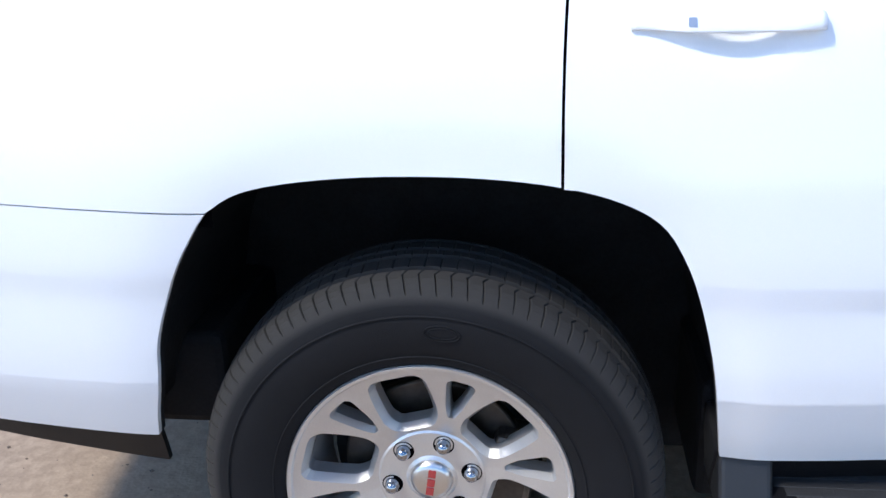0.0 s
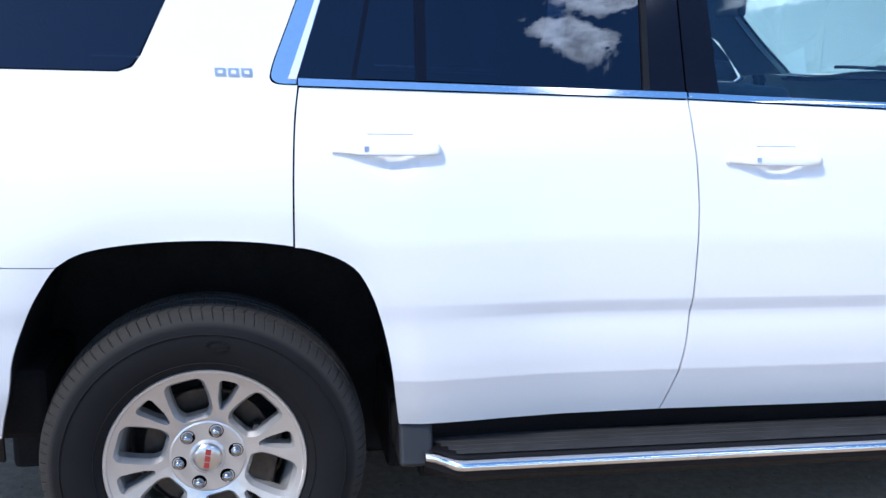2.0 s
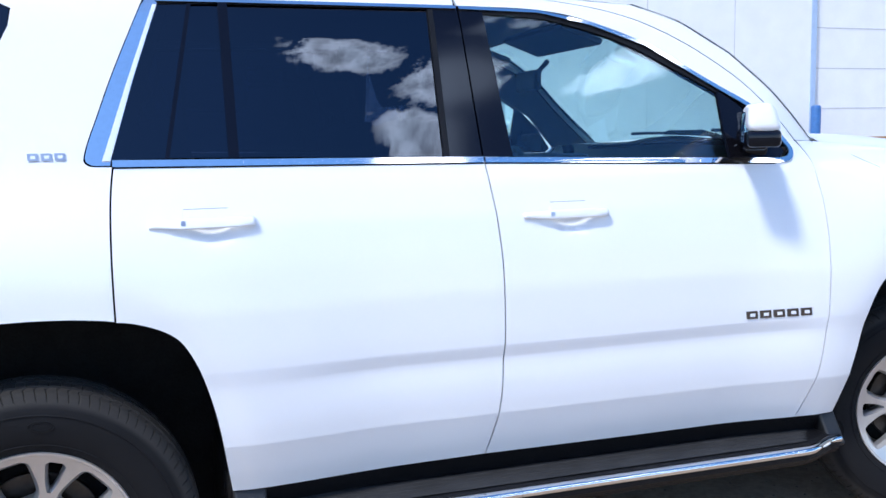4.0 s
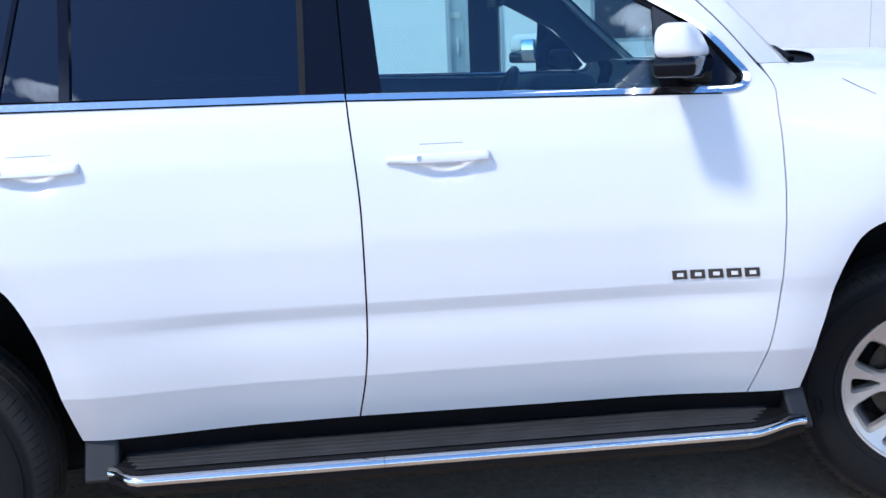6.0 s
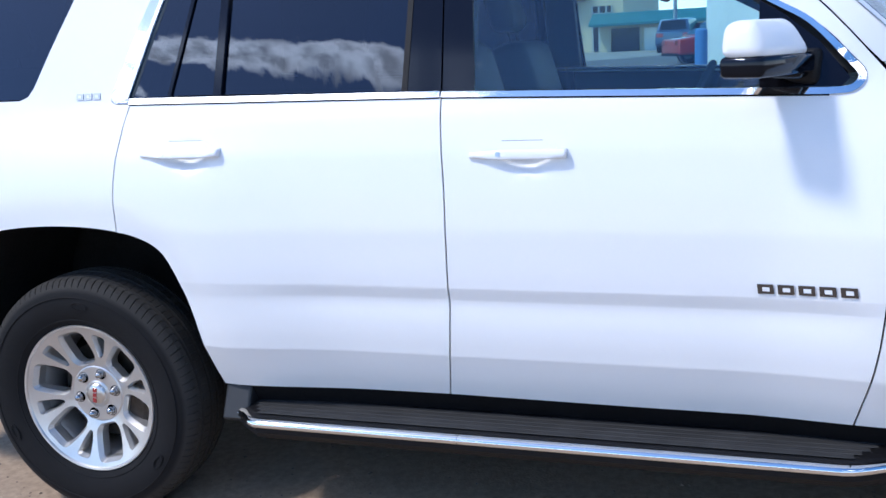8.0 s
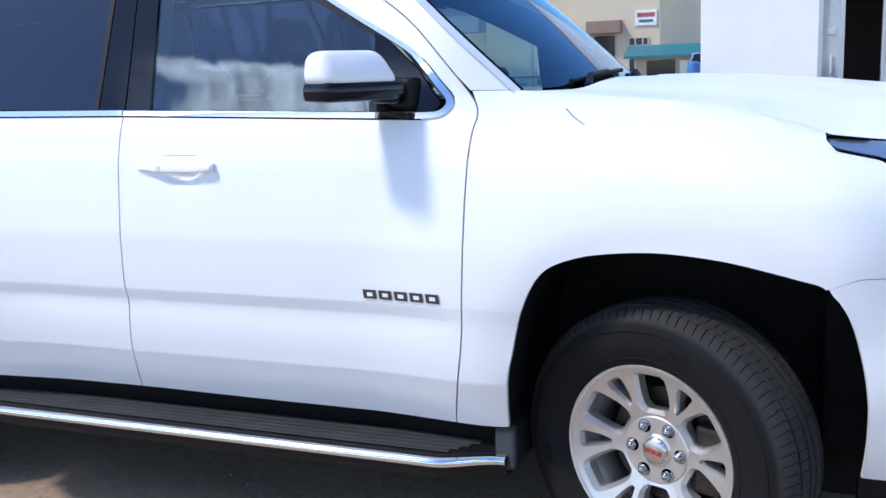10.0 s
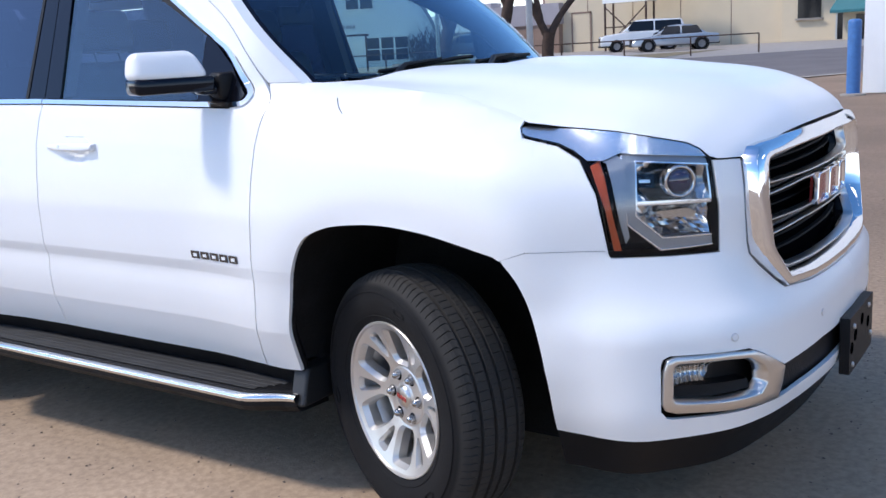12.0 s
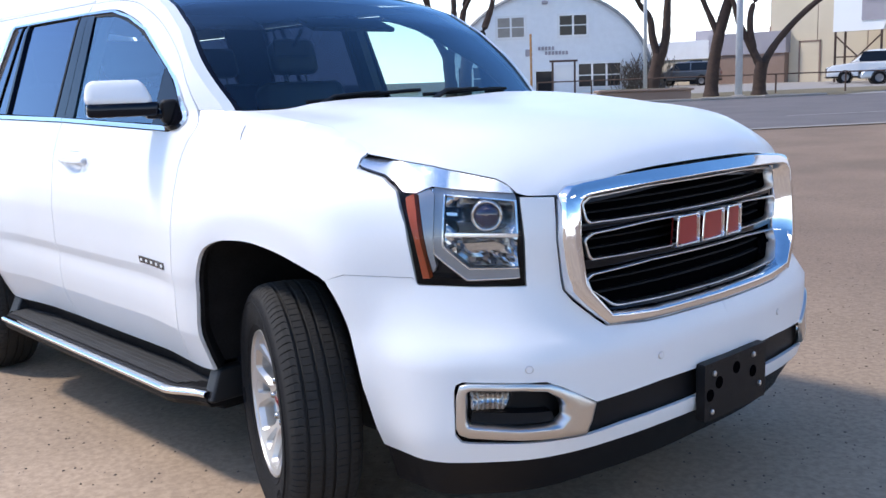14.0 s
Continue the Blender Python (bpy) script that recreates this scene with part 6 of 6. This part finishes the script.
ss = part("shop_sign", box_bm(3.0, 4.15, -.58, -.5, 2.95, 3.75, .02), CAR_WHITE, store, "white sign with plain bars")
part("sign_bar", box_bm(3.1, 4.05, -.595, -.58, 3.4, 3.62), RED, ss)
part("sign_bar", box_bm(3.2, 3.95, -.595, -.58, 3.12, 3.26), TEAL, ss)
# raised white loading box on a frame of legs
dock = thing("loading_dock", "white metal chute on a steel frame by the tan store", "dock", at=pose(-22.1, 57.2, ground_z(0, 57.2), 0, 0, 0) @ Matrix.Scale(1.17, 4))
bm = bmesh.new()
outl = [(0, 2.6), (0, 4.3), (.5, 4.3), (3.0, 4.9), (3.0, 3.6), (2.6, 2.6)]
a = [bm.verts.new((x, 0, z)) for x, z in outl]
b = [bm.verts.new((x, 1.4, z)) for x, z in outl]
bm.faces.new(a)
bm.faces.new(b[::-1])
for i in range(6):
    bm.faces.new((a[i], a[(i + 1) % 6], b[(i + 1) % 6], b[i]))
bmesh.ops.recalc_face_normals(bm, faces=bm.faces)
part("chute", bm, CAR_WHITE, dock)
part("canopy", box_bm(1.4, 4.2, -.3, 1.3, 4.55, 4.75), GREY_WALL, dock)
part("canopy_face", box_bm(1.5, 4.1, -.05, 1.2, 3.1, 4.55), GREY_WALL, dock)
for x in (.1, 2.5):
    for y in (.1, 1.25):
        bm = bmesh.new()
        bar_between(bm, (x, y, 0), (x, y, 2.6), .06)
        part("leg", bm, RAIL, dock)
for y in (.1,):
    for p, q in (((.1, y, .2), (2.5, y, 2.4)), ((2.5, y, .2), (.1, y, 2.4)), ((.1, y, 1.3), (2.5, y, 1.3))):
        bm = bmesh.new()
        bar_between(bm, p, q, .04)
        part("brace", bm, RAIL, dock)

# brown and cream low buildings further left
low = thing("low_store", "low brown and grey store with a flat roof", "building", at=pose(-34.5, 60, .85, 0, 0, 0))
part("wall", box_bm(2.2, 7.8, 0, 12, -.3, 3.1), BROWN_WALL, low)
part("fascia", box_bm(2.1, 7.9, -.1, 12.1, 1.75, 3.2), GREY_WALL, low, "grey fascia")
part("wall", box_bm(-6, 2.2, .2, 12, -.3, 2.8), TAN_WALL, low, "cream painted wall")
part("fascia", box_bm(-6.1, 2.1, .1, 12, 1.6, 2.9), WHITE_WALL, low, "white fascia")
part("door", box_bm(.4, 1.4, .14, .2, -.2, 1.5), DARK_GLASS, low)
part("roof_unit", box_bm(-1.0, .6, 3, 4.6, 2.9, 3.7, .05), GREY_WALL, low)
part("roof_unit", box_bm(7.0, 7.6, 3, 3.7, 3.2, 3.9, .05), material("orange_box", (.55, .16, .04), .6, 0, 0, .1, 4), low)
part("roof_unit", box_bm(5.0, 5.6, 3, 3.7, 3.2, 3.7, .05), BROWN_WALL, low)

# arched hall
hall = thing("arched_hall", "white arched hall with paired windows and a sign", "building", at=pose(-32.27, 42.4, .30, 0, 0, 40))
HR, HH = 6.15, 6.15
arc = [(HR * math.cos(math.pi * k / 32), HH * math.sin(math.pi * k / 32) ** .92) for k in range(33)]
bm = bmesh.new()
a = [bm.verts.new((x, 0, z)) for x, z in arc] + [bm.verts.new((-HR, 0, -.8)), bm.verts.new((HR, 0, -.8))]
bm.faces.new(a)
part("front_wall", bm, material("hall_boards", (.78, .79, .80), .75, 0, 0, .06, 3, .1, 20), hall, "white boarded gable wall")
bm = bmesh.new()
a = [bm.verts.new((x * 1.015, -.15, z * 1.015)) for x, z in arc]
b = [bm.verts.new((x * 1.015, 18, z * 1.015)) for x, z in arc]
c = [bm.verts.new((x * .985, -.15, z * .985)) for x, z in arc]
for q, w in ((a, b), (a, c)):
    for i in range(32):
        bm.faces.new((q[i], q[i + 1], w[i + 1], w[i]))
bmesh.ops.recalc_face_normals(bm, faces=bm.faces)
part("roof", bm, material("hall_roof", (.30, .29, .28), .6, .2, 0, .15, 2), hall, "grey curved metal roof", True)


def hall_window(x0, x1, z0, z1, n, blind=False):
    f = part("window", box_bm(x0 - .09, x1 + .09, -.07, .0, z0 - .12, z1 + .09), CAR_WHITE, hall, "white framed window")
    w = (x1 - x0) / n
    for k in range(n):
        part("pane", box_bm(x0 + w * k + .06, x0 + w * (k + 1) - .06, -.085, -.06, z0 + .05, (z0 + z1) / 2 - .03), DARK_GLASS if not blind else CONCRETE, f)
        part("pane", box_bm(x0 + w * k + .06, x0 + w * (k + 1) - .06, -.085, -.06, (z0 + z1) / 2 + .03, z1 - .05), DARK_GLASS if not blind else CONCRETE, f)


hall_window(.62, 2.28, 3.55, 4.75, 2)
hall_window(-3.0, -1.35, 3.55, 4.75, 2, True)
hall_window(1.7, 4.2, .55, 1.95, 3)
hall_window(-5.4, -3.6, .55, 1.95, 2)
# no opening is cut here: a dark slab carries the doorway's shade
part("door", box_bm(-.75, .2, -.06, .0, -.6, 1.55), DARK_GLASS, hall, "dark panel standing in for a shaded open doorway")
part("door_frame", add_box(add_box(add_box(bmesh.new(), -.87, -.75, -.09, 0, -.6, 1.65), .2, .32, -.09, 0, -.6, 1.65), -.87, .32, -.09, 0, 1.55, 1.67), CAR_WHITE, hall)
sg = part("sign", box_bm(-1.35, -1.0, -.08, 0, 2.45, 2.85, .03), GREY_WALL, hall, "sign of unreadable grey letters")
for row, (x0, n, z) in enumerate(((-.6, 5, 2.78), (-.2, 7, 2.5))):
    for k in range(n):
        part("sign_bar", box_bm(x0 + k * .2, x0 + k * .2 + .14, -.06, -.01, z, z + .2), GREY_WALL, sg)
part("gable_lamp", box_bm(-.35, .0, -.25, 0, 5.4, 5.6, .05), GREY_WALL, hall)
rng = random.Random(8)
shrub = thing("climbing_shrub", "leafless climbing shrub against the hall", "shrub", at=pose(-32.27, 42.4, .30, 0, 0, 40))
bm = bmesh.new()
for _ in range(170):
    x, z = rng.uniform(4.3, 6.7), 0
    p = Vector((x, -.3, -.8))
    pts = [p]
    for k in range(6):
        p = p + Vector((rng.uniform(-.35, .35), rng.uniform(-.12, .08), rng.uniform(.25, .62)))
        if p.z > 2.6:
            break
        pts.append(p)
    if len(pts) > 1:
        tube(bm, pts, .018, 3, False)
tagged(part("twig_mass", bm, TWIG, shrub), kind="stuff")
board = thing("notice_board", "wooden notice board with a white sheet on two posts", "sign", at=pose(-26.5, 36.0, ground_z(0, 36), 0, 0, 40))
for x in (0, 1.1):
    part("post", box_bm(x - .05, x + .05, -.05, .05, 0, 1.8), RAIL, board)
part("panel", box_bm(.08, 1.02, -.03, .02, .7, 1.6), CAR_WHITE, board)
part("top_rail", box_bm(-.15, 1.25, -.06, .06, 1.75, 1.85), RAIL, board)
stake = thing("marker_stake", "thin yellow marker stake", "stake", at=pose(-27.4, 35.4, ground_z(0, 35.4)))
part("stick", box_bm(-.04, .04, -.04, .04, 0, 3.2), ORANGE_WOOD, stake)
planter = thing("planter_wall", "low tan masonry planter wall on the verge", "wall", at=pose(-16.4, 29.9, ground_z(0, 30), 0, 0, 47.7))
part("masonry", box_bm(-1.9, 1.6, 0, 1.0, -.1, .42, .03), BROWN_WALL, planter)
part("coping", box_bm(-2.0, 1.7, -.06, 1.06, .42, .50, .02), BROWN_WALL, planter)
part("soil", box_bm(-1.8, 1.5, .1, .9, .46, .515), GRASS, planter)


def street_pole(x, y, r, top):
    t = thing("utility_pole", "slim grey steel street pole", "pole", "street poles", at=pose(x, y, ground_z(x, y)))
    bm = bmesh.new()
    tube(bm, [(0, 0, -.1), (0, 0, top)], [r, r * .7], 14)
    part("shaft", bm, POLE, t, smooth_faces=True)
    part("base", lathe(bmesh.new(), [(r * 1.8, 0), (r * 1.8, .12), (r, .16)], 14, "z"), CONCRETE, t)


street_pole(-13.9, 32.1, .14, 9)
street_pole(-19.8, 34.4, .09, 9)
street_pole(-2.3, 50.0, .11, 9)


def tree(x, y, seed, trunk, limbs, label="bare street tree with a dark forked trunk"):
    """A bare tree: a bent trunk and bent limbs given as (aside, up, radius), each ending in finer branches."""
    rng = random.Random(seed)
    t = thing("tree", label, "tree", "bare street trees", at=pose(x, y, ground_z(x, y), 0, 0, 47) @ Matrix.Scale(1.09, 4))

    def bent(bm, pts, seg):
        line = spline([(a, rng.uniform(-.1, .1) if k else 0, b) for k, (a, b, _) in enumerate(pts)], 5)
        rs = [float(np.interp(k / 5, range(len(pts)), [p[2] for p in pts])) * rng.uniform(.93, 1.07) for k in range(len(line))]
        tube(bm, line, rs, seg, False)
        return line[-1], (line[-1] - line[-3]).normalized(), rs[-1]
    bm = bmesh.new()
    bent(bm, trunk, 12)
    part("trunk", bm, BARK, t, smooth_faces=True)

    def grow(bm, p, d, r, length, level):
        pts, q, n = [p], p, 5
        for k in range(n):
            d = (d + Vector((rng.uniform(-.2, .2), rng.uniform(-.2, .2), rng.uniform(-.04, .16)))).normalized()
            q = q + d * length / n
            pts.append(q)
        rs = [r * (1 - .5 * k / n) for k in range(n + 1)]
        tube(bm, pts, rs, 8 if level < 1 else 4, False)
        if level < 3:
            for _ in range(3):
                k = rng.choice((2, 3, 4, 5))
                dd = (d + Vector((rng.uniform(-.8, .8), rng.uniform(-.8, .8), rng.uniform(-.1, .5)))).normalized()
                grow(bm, pts[k], dd, rs[k] * .7, length * rng.uniform(.6, .85), level + 1)
    for limb in limbs:
        bm = bmesh.new()
        end, d, r = bent(bm, limb, 10)
        for k in range(2):
            grow(bm, end, (d + Vector((rng.uniform(-.35, .35), rng.uniform(-.4, .4), .1))).normalized(), r * (.95 - .2 * k), 1.7, 0)
        part("limb", bm, BARK, t, smooth_faces=True)


tree(-21.5, 37.4, 3, [(0, -.15, .42), (-.02, .3, .31), (.12, 1.0, .27), (.3, 1.75, .27)], [[(.24, 1.6, .2), (.0, 2.5, .16), (-.12, 3.3, .13), (-.6, 3.9, .11)], [(.34, 1.6, .22), (.56, 2.4, .2), (.62, 3.3, .17), (.66, 4.2, .14)]])
tree(-16.2, 33.9, 6, [(0, -.15, .36), (.03, .3, .26), (.1, 1.2, .23), (.3, 2.4, .21), (.62, 3.6, .19)], [[(.22, 2.3, .13), (-.02, 2.9, .11), (-.3, 3.5, .09)], [(.6, 3.5, .17), (.8, 4.3, .14), (.85, 5.0, .11)]])
tree(-14.6, 34.9, 9, [(0, -.15, .36), (.0, .25, .25), (.02, .8, .23), (.08, 1.25, .24)], [[(.02, 1.1, .16), (-.35, 1.9, .14), (-.75, 2.6, .12), (-.95, 3.3, .1)], [(-.25, 1.75, .13), (-.4, 2.5, .12), (-.3, 3.2, .1), (.0, 3.8, .08)], [(.12, 1.15, .15), (.62, 1.9, .13), (1.3, 2.7, .115), (2.1, 3.4, .1), (2.8, 3.8, .08)]])
tree(-29.0, 31.4, 12, [(0, -.15, .42), (.0, .3, .3), (-.1, 1.2, .27), (-.15, 2.2, .27)], [[(-.2, 2.0, .2), (-.7, 3.0, .16), (-.9, 4.0, .13)], [(-.1, 2.1, .2), (.4, 3.0, .17), (.6, 4.0, .14)]])
tree(-25.8, 29.1, 15, [(0, -.15, .4), (.0, .3, .28), (.05, 1.2, .25), (.2, 2.1, .25)], [[(.2, 1.9, .19), (-.2, 2.8, .15), (-.35, 3.8, .12)], [(.25, 2.0, .18), (.8, 2.9, .15), (1.2, 3.9, .12)]])

# strip mall under a teal roof, seen through the car's windows
mall = thing("strip_mall", "low strip of shops under a teal roof", "building", at=pose(-17.0, 58, .2, 0, 0, 0))
part("wall", box_bm(9.5, 45, 0, 10, -.3, 2.3), TAN_WALL, mall)
bm = bmesh.new()
a = [bm.verts.new(p) for p in ((9, -1.2, 2.1), (45.5, -1.2, 2.1), (45.5, .6, 2.75), (9, .6, 2.75))]
b = [bm.verts.new(p) for p in ((9, -1.2, 1.95), (45.5, -1.2, 1.95), (45.5, 10, 1.95), (9, 10, 1.95))]
bm.faces.new(a)
bm.faces.new(b[::-1])
bm.faces.new((a[0], b[0], b[1], a[1]))
part("awning", bm, TEAL, mall, "teal sloping awning roof")
for k in range(9):
    x = 10.2 + 3.3 * k
    part("shop_window", box_bm(x, x + 1.7, -.05, 0, .3, 1.8), DARK_GLASS, mall)
    part("shop_door", box_bm(x + 2.0, x + 2.8, -.05, 0, -.2, 1.75), CAR_WHITE, mall)
